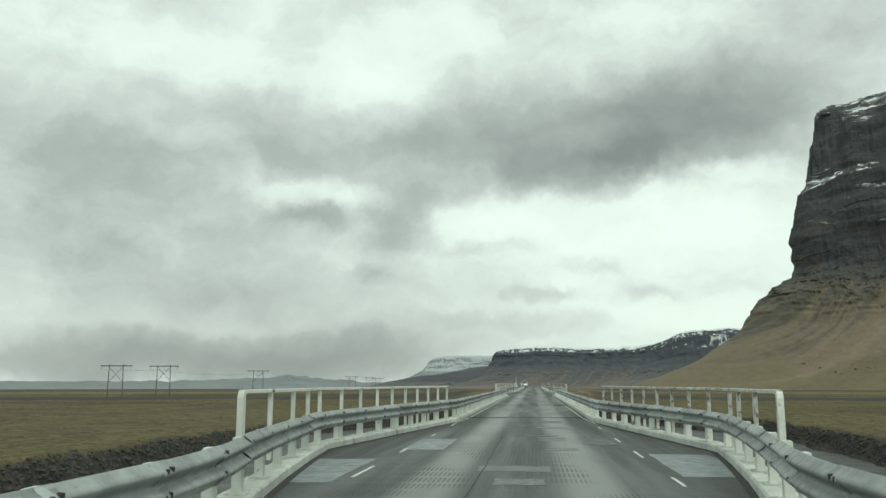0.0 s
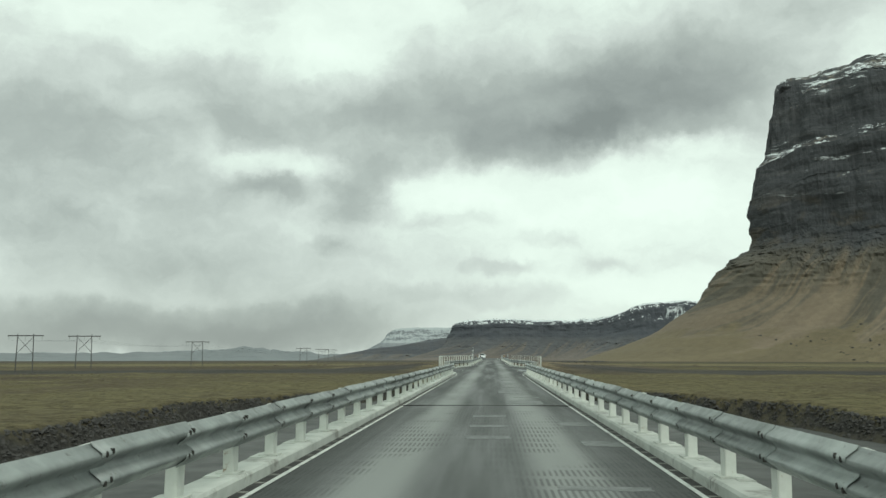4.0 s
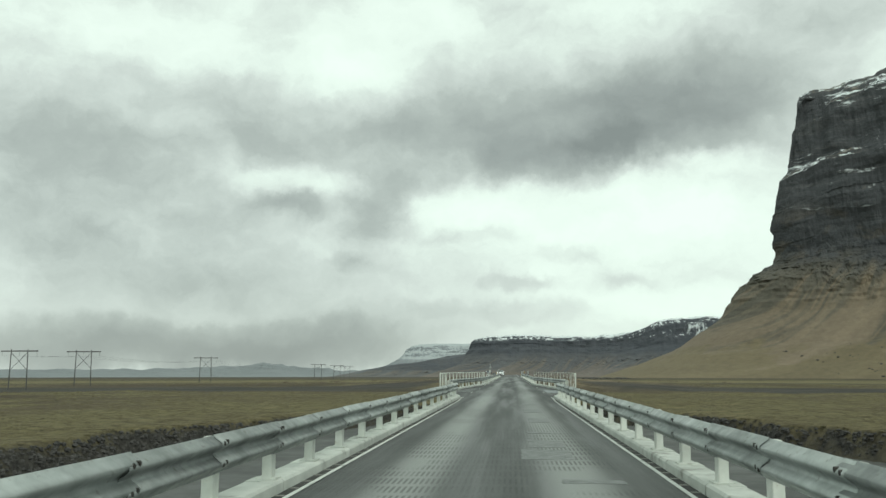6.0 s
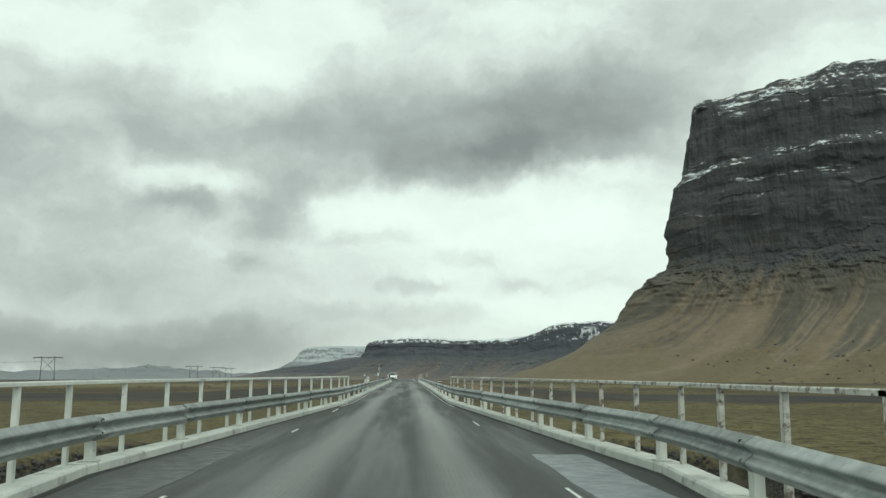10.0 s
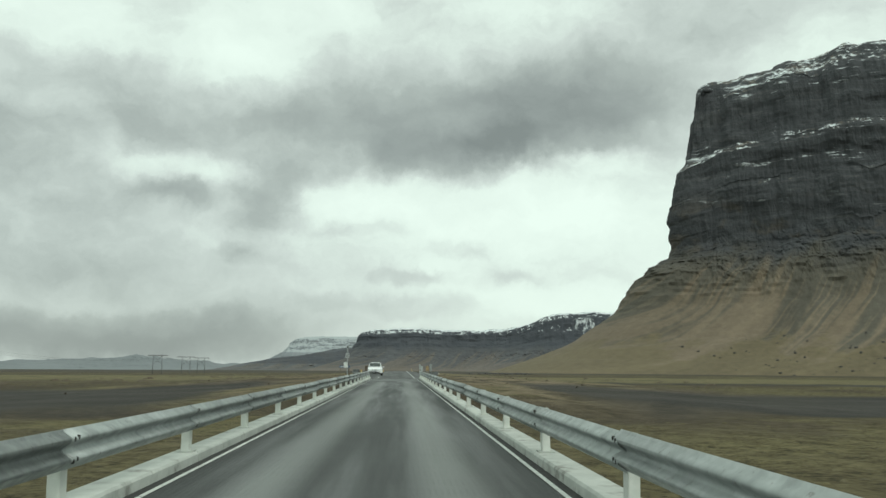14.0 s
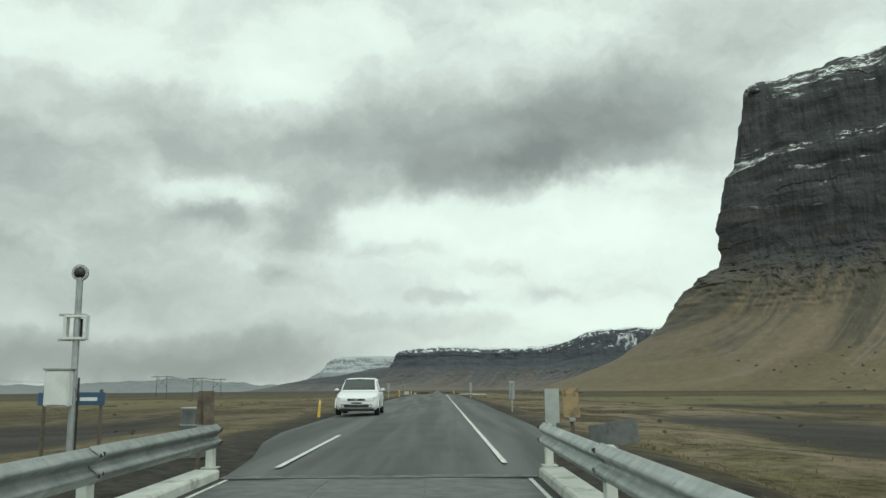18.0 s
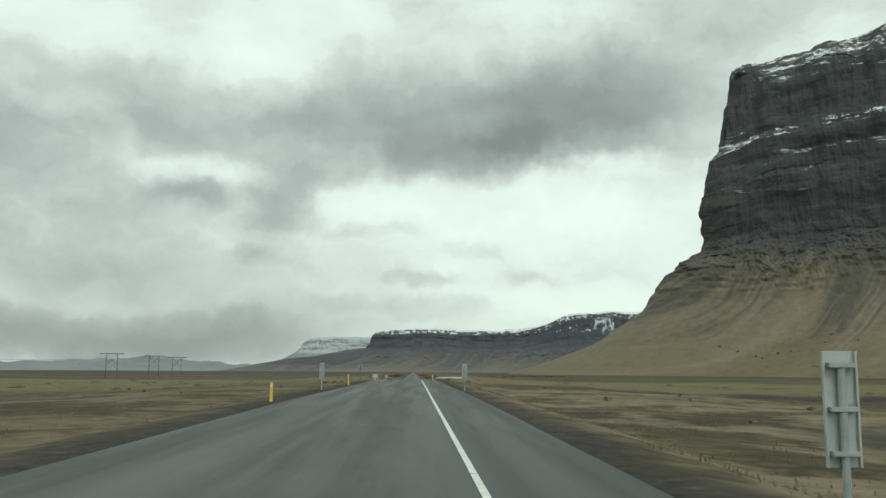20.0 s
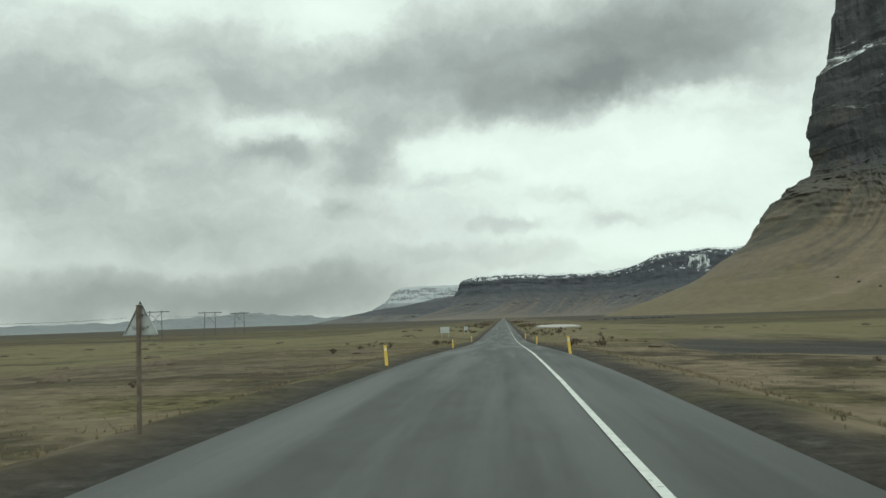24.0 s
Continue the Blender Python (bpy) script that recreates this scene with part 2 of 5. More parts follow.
def ground_material():
    """Moss and dry grass on the flats, black gravel and silt in the river bed."""
    m = bpy.data.materials.new("moss_and_gravel")
    m.use_nodes = True
    g = Graph(m.node_tree)
    bsdf = m.node_tree.nodes["Principled BSDF"]
    pos = g.node("ShaderNodeNewGeometry").outputs["Position"]
    x, y, z = g.split(pos)
    bed_mask = g.node("ShaderNodeAttribute", attribute_name="bed").outputs["Fac"]
    gravel_mask = g.node("ShaderNodeAttribute", attribute_name="gravel").outputs["Fac"]
    n1, n2 = g.noise(pos, 0.05, 6, 0.62), g.noise(pos, 0.9, 6, 0.65)
    n3 = g.noise(g.vec("MULTIPLY", pos, (0.25, 1, 1)), 0.022, 5, 0.6)
    n4 = g.math("ADD", g.math("MULTIPLY", n2, 0.5), g.math("MULTIPLY", g.noise(pos, 3.4, 5, 0.7), 0.5))
    moss = g.ramp(n4, [(0.40, (0.026, 0.023, 0.012)), (0.48, (0.112, 0.096, 0.048)), (0.62, (0.188, 0.163, 0.086))])
    dry = g.ramp(n2, [(0.28, (0.039, 0.031, 0.020)), (0.52, (0.085, 0.069, 0.045)), (0.75, (0.138, 0.114, 0.076))])
    r = g.math("ABSOLUTE", x)
    lush = g.math("MULTIPLY", g.span(g.math("ADD", r, g.math("MULTIPLY", n1, 40)), 52, 84, 1, 0), g.span(g.math("ADD", y, g.math("MULTIPLY", n2, 30)), 195, 225, 1, 0))
    thin = g.math("SUBTRACT", 1.0, g.math("MULTIPLY", lush, 0.75))
    field = g.mix(g.math("MULTIPLY", thin, g.span(n1, 0.42, 0.60)), moss, dry)
    field = g.mix(g.math("MULTIPLY", thin, g.span(n3, 0.30, 0.43, 0.7, 0)), field, g.ramp(n2, [(0.3, (0.089, 0.074, 0.042)), (0.7, (0.175, 0.146, 0.088))]))
    field = g.mix(g.math("MULTIPLY", thin, g.span(n3, 0.50, 0.58, 0, 0.8)), field, g.ramp(n2, [(0.3, (0.040, 0.032, 0.023)), (0.7, (0.085, 0.068, 0.047))]))
    field = g.mix(g.span(g.math("ADD", y, g.math("MULTIPLY", n1, 500)), 900, 1500, 0, 0.75), field, (0.062, 0.058, 0.052))
    wavy = g.math("ADD", y, g.math("ADD", g.math("MULTIPLY", n1, 90), g.math("MULTIPLY", n2, 14)))
    meadow = g.math("MULTIPLY", g.span(wavy, 436, 452), g.span(wavy, 590, 640, 1, 0))
    field = g.mix(g.math("MULTIPLY", meadow, 0.8), field, g.ramp(n2, [(0.3, (0.125, 0.112, 0.058)), (0.7, (0.205, 0.180, 0.098))]))
    hollow = g.span(g.noise(g.vec("MULTIPLY", pos, (0.35, 1, 1)), 0.13, 6, 0.68), 0.54, 0.62)
    field = g.mix(g.math("MULTIPLY", hollow, g.span(y, 200, 225, 0, 0.75)), field, (0.050, 0.042, 0.028))
    stones = g.ramp(g.noise(pos, 3.2, 6, 0.7), [(0.35, (0.022, 0.021, 0.019)), (0.6, (0.060, 0.057, 0.052)), (0.8, (0.15, 0.145, 0.132))])
    silt = g.ramp(g.noise(g.vec("MULTIPLY", pos, (0.3, 1, 1)), 0.12, 5), [(0.35, (0.036, 0.035, 0.033)), (0.7, (0.070, 0.067, 0.062))])
    sand_mask = g.node("ShaderNodeAttribute", attribute_name="sand").outputs["Fac"]
    sand = g.ramp(n2, [(0.3, (0.13, 0.10, 0.066)), (0.6, (0.235, 0.190, 0.130)), (0.8, (0.31, 0.262, 0.19))])
    field = g.mix(g.math("MULTIPLY", sand_mask, g.span(g.noise(pos, 0.16, 6, 0.66), 0.44, 0.56)), field, sand)
    color = g.mix(gravel_mask, field, stones)
    color = g.mix(bed_mask, color, silt)
    g.feed(bsdf.inputs["Base Color"], color)
    bsdf.inputs["Roughness"].default_value = 0.95
    bsdf.inputs["Specular IOR Level"].default_value = 0.15
    b = g.node("ShaderNodeBump")
    b.inputs["Strength"].default_value, b.inputs["Distance"].default_value = 0.9, 0.22
    g.feed(b.inputs["Height"], g.noise(pos, 2.4, 6, 0.7))
    g.feed(bsdf.inputs["Normal"], b.outputs[0])
    return m


def mountain_material(name, cliff, pale, scree, foot, levels, snow, snow_noise, scale, streak=0.02, snow_color=(0.74, 0.79, 0.80), fan=(0.2, 0.16, 0.1), depth=1.0, patch=None, peaks=None):
    """Layered dark rock over scree and grass; snow on the gentler faces high up. levels: heights of grass top, scree top, snow line."""
    m = bpy.data.materials.new(name)
    m.use_nodes = True
    g = Graph(m.node_tree)
    bsdf = m.node_tree.nodes["Principled BSDF"]
    geo = g.node("ShaderNodeNewGeometry")
    pos = geo.outputs["Position"]
    z = g.split(pos)[2]
    tilt = g.split(geo.outputs["Normal"])[2]
    down = g.node("ShaderNodeAttribute", attribute_name="run").outputs["Vector"]
    ragged = g.noise(pos, scale, 6, 0.65)
    grain = g.noise(pos, scale * 6, 6, 0.7)
    layers = g.noise(g.vec("MULTIPLY", pos, (0.16, 0.16, 1.1)), scale * 1.8, 6, 0.7)
    # depth below 1 flattens the rock colours in place of distance haze
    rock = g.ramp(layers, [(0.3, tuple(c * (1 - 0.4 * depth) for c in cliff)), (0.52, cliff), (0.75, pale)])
    face = peaks and depth >= 1.0
    if face:
        # thin strata, upright cracks and rusty broken ground low on the face
        bend = g.math("MULTIPLY", g.noise(g.vec("MULTIPLY", pos, (1, 1, 0.4)), 0.004, 3), 40.0)
        level = g.node("ShaderNodeCombineXYZ")
        px, py, _ = g.split(pos)
        for k, v in enumerate((g.math("MULTIPLY", px, 0.10), g.math("MULTIPLY", py, 0.10), g.math("ADD", z, bend))):
            g.feed(level.inputs[k], v)
        thin = g.noise(level.outputs[0], 0.085, 6, 0.72)
        rock = g.mix(g.span(thin, 0.38, 0.50, 0.55, 0), rock, tuple(c * 0.5 for c in cliff))
        rock = g.mix(g.span(thin, 0.56, 0.68, 0, 0.55), rock, tuple(c * 1.25 for c in pale))
        crack = g.noise(g.vec("MULTIPLY", pos, (1, 1, 0.22)), 0.034, 6, 0.7)
        rock = g.mix(g.span(crack, 0.34, 0.48, 0.18, 0), rock, tuple(c * 0.45 for c in cliff))
        rusty = g.math("MULTIPLY", g.span(z, 330, 250, 0, 1), g.span(g.noise(g.vec("MULTIPLY", pos, (0.5, 0.5, 1)), 0.016, 6, 0.7), 0.50, 0.62, 0, 0.6))
        rock = g.mix(rusty, rock, (0.105, 0.085, 0.060))
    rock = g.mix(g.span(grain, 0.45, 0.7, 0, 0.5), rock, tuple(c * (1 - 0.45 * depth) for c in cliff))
    stripes = g.math("ADD", g.math("MULTIPLY", g.noise(g.vec("MULTIPLY", down, (1.0, 0.07, 1.0)), streak * 0.6, 5, 0.58), 0.55), g.math("MULTIPLY", g.noise(g.vec("MULTIPLY", down, (1.0, 0.16, 1.0)), streak * 0.3, 4, 0.55), 0.45))
    slope = g.ramp(g.math("ADD", g.math("MULTIPLY", stripes, 0.75), g.math("MULTIPLY", grain, 0.25)), [(0.38, tuple(c * 0.7 for c in scree)), (0.46, scree), (0.52, tuple((c * 0.6 + d * 0.4) for c, d in zip(scree, fan))), (0.56, tuple((c + d * 2) / 3 for c, d in zip(scree, fan))), (0.64, fan)])
    if peaks:
        # pale scree cones that point uphill between dark gullies
        ridge = None
        for size, share, seed in ((0.008, 0.36, 0.0), (0.022, 0.34, 7.0), (0.06, 0.30, 3.0)):
            n = g.noise(g.vec("ADD", g.vec("MULTIPLY", down, (1.0, 0.06, 0.0)), (seed / size, 0, 0)), size, 1.5, 0.4)
            peak = g.math("MULTIPLY", g.math("SUBTRACT", 1.0, g.math("MULTIPLY", g.math("ABSOLUTE", g.math("SUBTRACT", n, 0.5)), 9.0), True), share)
            ridge = peak if ridge is None else g.math("ADD", ridge, peak)
        bound = g.math("ADD", g.math("MULTIPLY", ridge, peaks[1] - peaks[0]), peaks[0])
        bound = g.math("ADD", bound, g.math("ADD", g.math("MULTIPLY", g.math("SUBTRACT", ragged, 0.5), 60.0 * depth), g.math("MULTIPLY", g.math("SUBTRACT", grain, 0.5), 46.0 * depth)))
        cone = g.span(g.math("SUBTRACT", z, bound), -48 * depth, 40 * depth, 1, 0)
        light = g.ramp(g.math("ADD", g.math("MULTIPLY", stripes, 0.58), g.math("MULTIPLY", grain, 0.42)), [(0.36, tuple(c * 0.62 for c in fan)), (0.5, tuple(c * 0.85 for c in fan)), (0.62, tuple(c * 1.12 for c in fan))])
        dim = g.ramp(g.math("ADD", g.math("MULTIPLY", stripes, 0.6), g.math("MULTIPLY", grain, 0.4)), [(0.38, tuple(c * 0.75 for c in scree)), (0.62, tuple(c * 1.2 for c in scree))])
        slope = g.mix(g.math("MULTIPLY", cone, 0.85), dim, light)
    grass = g.ramp(g.math("ADD", g.math("MULTIPLY", stripes, 0.5), g.math("MULTIPLY", grain, 0.5)), [(0.35, tuple(c * 0.7 for c in foot)), (0.65, tuple(c * 1.2 for c in foot))])
    jag = g.math("ADD", g.math("MULTIPLY", g.math("SUBTRACT", stripes, 0.5), levels[1] * 0.7), g.math("MULTIPLY", g.math("SUBTRACT", ragged, 0.5), levels[1] * 0.6))
    zz = g.math("ADD", z, jag)
    color = g.mix(g.span(zz, levels[0] - 8, levels[0] + 12), grass, slope)
    color = g.mix(g.span(zz, levels[1] * 0.75, levels[1] * 1.15), color, rock)
    color = g.mix(g.math("MULTIPLY", g.span(tilt, 0.62, 0.78), g.math("MULTIPLY", g.span(z, levels[1] * 1.2, levels[1] * 1.5), g.span(ragged, 0.4, 0.6, 0, 0.6 * depth * depth))), color, (0.13, 0.105, 0.065))
    white = g.math("MULTIPLY", g.span(g.math("ADD", tilt, g.math("MULTIPLY", g.math("SUBTRACT", grain, 0.5), snow_noise)), *snow), g.span(g.math("ADD", z, g.math("MULTIPLY", g.math("SUBTRACT", ragged, 0.5), levels[2] * 0.25)), levels[2] * 0.94, levels[2] * 1.05))
    if face:
        white = g.math("MULTIPLY", white, g.span(g.noise(g.vec("MULTIPLY", pos, (1, 1, 2.0)), scale * 2.4, 5, 0.65), 0.44, 0.56))
        # snow lying in thin lines along the benches
        shelf = g.math("MULTIPLY", g.span(thin, 0.57, 0.63), g.span(g.noise(g.vec("MULTIPLY", pos, (1, 1, 2.5)), 0.016, 5, 0.7), 0.48, 0.57))
        high = g.math("ADD", g.math("MULTIPLY", g.span(z, 350, 375), g.span(z, 410, 430, 1, 0)), g.math("ADD", g.span(z, 480, 520), g.math("MULTIPLY", g.span(z, 270, 290), g.span(z, 300, 318, 0.35, 0))))
        white = g.math("MAXIMUM", white, g.math("MULTIPLY", shelf, high, True))
    if patch:
        px, _, pz = g.split(pos)
        dx, dz = g.math("DIVIDE", g.math("SUBTRACT", px, patch[0]), patch[2]), g.math("DIVIDE", g.math("SUBTRACT", z, patch[1]), patch[3])
        near = g.span(g.math("ADD", g.math("MULTIPLY", dx, dx), g.math("MULTIPLY", dz, dz)), 0.5, 1.3, 1, 0)
        white = g.math("MAXIMUM", white, g.math("MULTIPLY", near, g.span(g.noise(g.vec("MULTIPLY", pos, (1, 1, 0.3)), 0.05, 5, 0.7), 0.48, 0.58)))
    color = g.mix(white, color, snow_color)
    g.feed(bsdf.inputs["Base Color"], color)
    bsdf.inputs["Roughness"].default_value = 0.92
    b = g.node("ShaderNodeBump")
    b.inputs["Strength"].default_value, b.inputs["Distance"].default_value = 0.6 * depth, 0.06 / scale
    g.feed(b.inputs["Height"], g.math("ADD", grain, g.math("MULTIPLY", layers, 0.6)))
    g.feed(bsdf.inputs["Normal"], b.outputs[0])
    return m


GROUND = ground_material()
BLUFF = mountain_material("basalt_bluff", (0.056, 0.060, 0.065), (0.096, 0.097, 0.096), (0.092, 0.084, 0.065), (0.150, 0.122, 0.072), (34, 200, 350), (0.66, 0.84), 1.5, 0.013, 0.034, (0.70, 0.75, 0.76), (0.208, 0.163, 0.112), 1.0, None, (5, 215))
# mesa and foothill: distance haze put into bluish, low-contrast colours
MESA = mountain_material("haze_tinted_basalt_mesa", (0.066, 0.073, 0.085), (0.096, 0.104, 0.114), (0.082, 0.085, 0.090), (0.150, 0.128, 0.106), (-18, 92, 160), (0.72, 0.88), 2.6, 0.010, 0.018, (0.66, 0.70, 0.71), (0.150, 0.130, 0.112), 0.4, (905, 205, 62, 34), (-34, 88))
FOOTHILL = mountain_material("haze_tinted_foothill", (0.066, 0.072, 0.083), (0.098, 0.105, 0.116), (0.090, 0.095, 0.102), (0.105, 0.104, 0.103), (-20, 6, 400), (0.7, 0.85), 1.3, 0.012, 0.02, (0.66, 0.70, 0.71), (0.135, 0.122, 0.108), 0.4, None, (-40, 28))
# dulled snow over pale rock: the haze before this mountain is in its colours
HAZED_SNOWY = mountain_material("haze_greyed_snow_mountain", (0.22, 0.24, 0.255), (0.31, 0.335, 0.35), (0.22, 0.235, 0.25), (0.21, 0.215, 0.215), (10, 40, 66), (0.42, 0.78), 1.6, 0.012, 0.02, (0.37, 0.405, 0.415), (0.22, 0.235, 0.245), 0.5)
# far hills: rain haze put into one pale blue-grey base colour
HAZED_FAR_HILL = surface("haze_tinted_far_hills", (0.175, 0.194, 0.202), (0.200, 0.220, 0.228), 0.004, (0.9, 1.0), 0, 1, 0, None, (0.5, 0.6), 1, 0, False)

# ---- mesh tools ----


def mesh_of(name, bm, material=None, smooth=False):
    me = bpy.data.meshes.new(name)
    bm.normal_update()
    bm.to_mesh(me)
    bm.free()
    if material:
        me.materials.append(material)
    if smooth:
        me.polygons.foreach_set("use_smooth", [True] * len(me.polygons))
    return me


def part(name, bm, material, parent, label="", smooth=False, at=None):
    ob = new(name, bm if isinstance(bm, bpy.types.Mesh) else mesh_of(name, bm, material, smooth))
    ob.parent = parent
    if at is not None:
        ob.matrix_basis = at
    return tagged(ob, label) if label else ob


def thing(name, label, category, at=(0, 0, 0), turn=0.0, group="", kind=""):
    ob = new(name)
    ob.matrix_basis = pose(*at, 0, 0, turn)
    return tagged(ob, label, category, group, kind)


def box(bm, lo, hi, bevel=0.0, m=None):
    c = [(a + b) / 2 for a, b in zip(lo, hi)]
    s = [abs(b - a) for a, b in zip(lo, hi)]
    made = bmesh.ops.create_cube(bm, size=1.0, matrix=Matrix.Translation(c) @ Matrix.Diagonal((*s, 1)))["verts"]
    if bevel:
        edges = list({e for v in made for e in v.link_edges})
        made = [v for f in bmesh.ops.bevel(bm, geom=edges, offset=bevel, segments=2, affect="EDGES")["faces"] for v in f.verts] + [v for v in made if v.is_valid]
    if m is not None:
        bmesh.ops.transform(bm, matrix=m, verts=list(set(made)))
    return bm


def boxed(lo, hi, bevel=0.0, m=None):
    return box(bmesh.new(), lo, hi, bevel, m)


def rod(bm, a, b, r, sides=10, r2=None):
    a, b = Vector(a), Vector(b)
    turn = (b - a).to_track_quat("Z", "Y").to_matrix().to_4x4()
    bmesh.ops.create_cone(bm, cap_ends=True, segments=sides, radius1=r, radius2=r if r2 is None else r2, depth=(b - a).length, matrix=Matrix.Translation((a + b) / 2) @ turn)
    return bm


def rodded(a, b, r, sides=10, r2=None):
    return rod(bmesh.new(), a, b, r, sides, r2)


def sweep(bm, ring_a, ring_b, caps=True):
    """A closed ring of points joined to the next one."""
    va, vb = [bm.verts.new(p) for p in ring_a], [bm.verts.new(p) for p in ring_b]
    n = len(va)
    for i in range(n):
        bm.faces.new((va[i], va[(i + 1) % n], vb[(i + 1) % n], vb[i]))
    if caps:
        bm.faces.new(va[::-1])
        bm.faces.new(vb)
    return bm


def strip(rows):
    """A sheet from rows of points."""
    bm = bmesh.new()
    grid = [[bm.verts.new(p) for p in row] for row in rows]
    for a, b in zip(grid, grid[1:]):
        for i in range(len(a) - 1):
            bm.faces.new((a[i], a[i + 1], b[i + 1], b[i]))
    return bm


# ---- bridge line ----
BRIDGE_START, BRIDGE_END = -42.0, 220.0
BAYS = [(6.3, 15.6, 27.0, 10.4, 26.5), (79.5, 92.5, 117.0, 86.0, 121.0)]
HALF, WIDER = 2.03, 1.38


def half_width(y):
    """Kerb line from the bridge's middle, with the two passing bays."""
    w = HALF
    for a, b, c, _, _ in BAYS:
        if a < y < b:
            k = (y - a) / (b - a)
            w += WIDER * k * (1.3 - 0.3 * k)
        elif b <= y < c:
            w += WIDER * (c - y) / (c - b)
    return w


def rail_line(y):
    """Guard rail line: the kerb line with its corners eased."""
    r = 0.9 if y < 50 else 1.7
    return sum(half_width(y + r * k / 4) for k in range(-4, 5)) / 9


def in_bay(y):
    return any(a - 1.5 <= y <= e + 0.1 for a, _, _, _, e in BAYS)


def rail_stations():
    ys, y = [], BRIDGE_START
    while y < BRIDGE_END + 0.5:
        ys.append(y)
        step = float(np.interp(y, (30, 40, 56, 72, 100), (1.36, 1.5, 1.92, 2.5, 4.0)))
        y += step
    ys[-1] = BRIDGE_END + 0.3
    return ys


STATIONS = rail_stations()
KNOTS = sorted({BRIDGE_START - 2, BRIDGE_END, *[k for b in BAYS for k in b[:3]], *[b[0] + (b[1] - b[0]) * i / 6 for b in BAYS for i in range(1, 6)], *[float(k) for k in range(-40, 220, 6)]})


def build_deck():
    deck = tagged(new("bridge_deck", mesh_of("bridge_deck", strip([[(-half_width(y) - 0.02, y, 0), (-1.3, y, 0.012), (0, y, 0.02), (1.3, y, 0.012), (half_width(y) + 0.02, y, 0)] for y in KNOTS]), DECK)),
                  "damp grey asphalt carriageway of a single-lane bridge", "bridge deck", kind="structure")
    slab = tagged(new("bridge_slab", mesh_of("bridge_slab", bmesh.new(), CONCRETE)), "weathered concrete slab under the carriageway", "bridge slab", kind="structure")
    bm = bmesh.new()
    for a, b in zip(KNOTS, KNOTS[1:]):
        wa, wb = half_width(a) + 0.41, half_width(b) + 0.41
        ring = lambda w, y: [(-w, y, -0.02), (-w, y, -0.35), (-1.6, y, -0.85), (1.6, y, -0.85), (w, y, -0.35), (w, y, -0.02)]
        sweep(bm, ring(wa, a), ring(wb, b))
    old = slab.data
    slab.data = mesh_of("bridge_slab", bm, CONCRETE)
    bpy.data.meshes.remove(old)
    for i, y in enumerate(range(-36, 220, 16)):
        pier = thing("bridge_pier", "concrete pier under the bridge slab", "pier", (0, y, 0), group="bridge piers", kind="structure")
        part("pier_wall", boxed((-1.7, -0.4, -6.5), (1.7, 0.4, -0.86), 0.05), CONCRETE, pier)
    return deck


def w_profile(n=15):
    """Corrugated beam: depth towards the road and height."""
    front = []
    for i in range(n):
        k = i / (n - 1)
        front.append((0.040 - 0.040 * math.cos(k * 4 * math.pi), 0.385 + 0.31 * k))
    return front + [(d - 0.006, h) for d, h in front[::-1]]


PROFILE = w_profile()


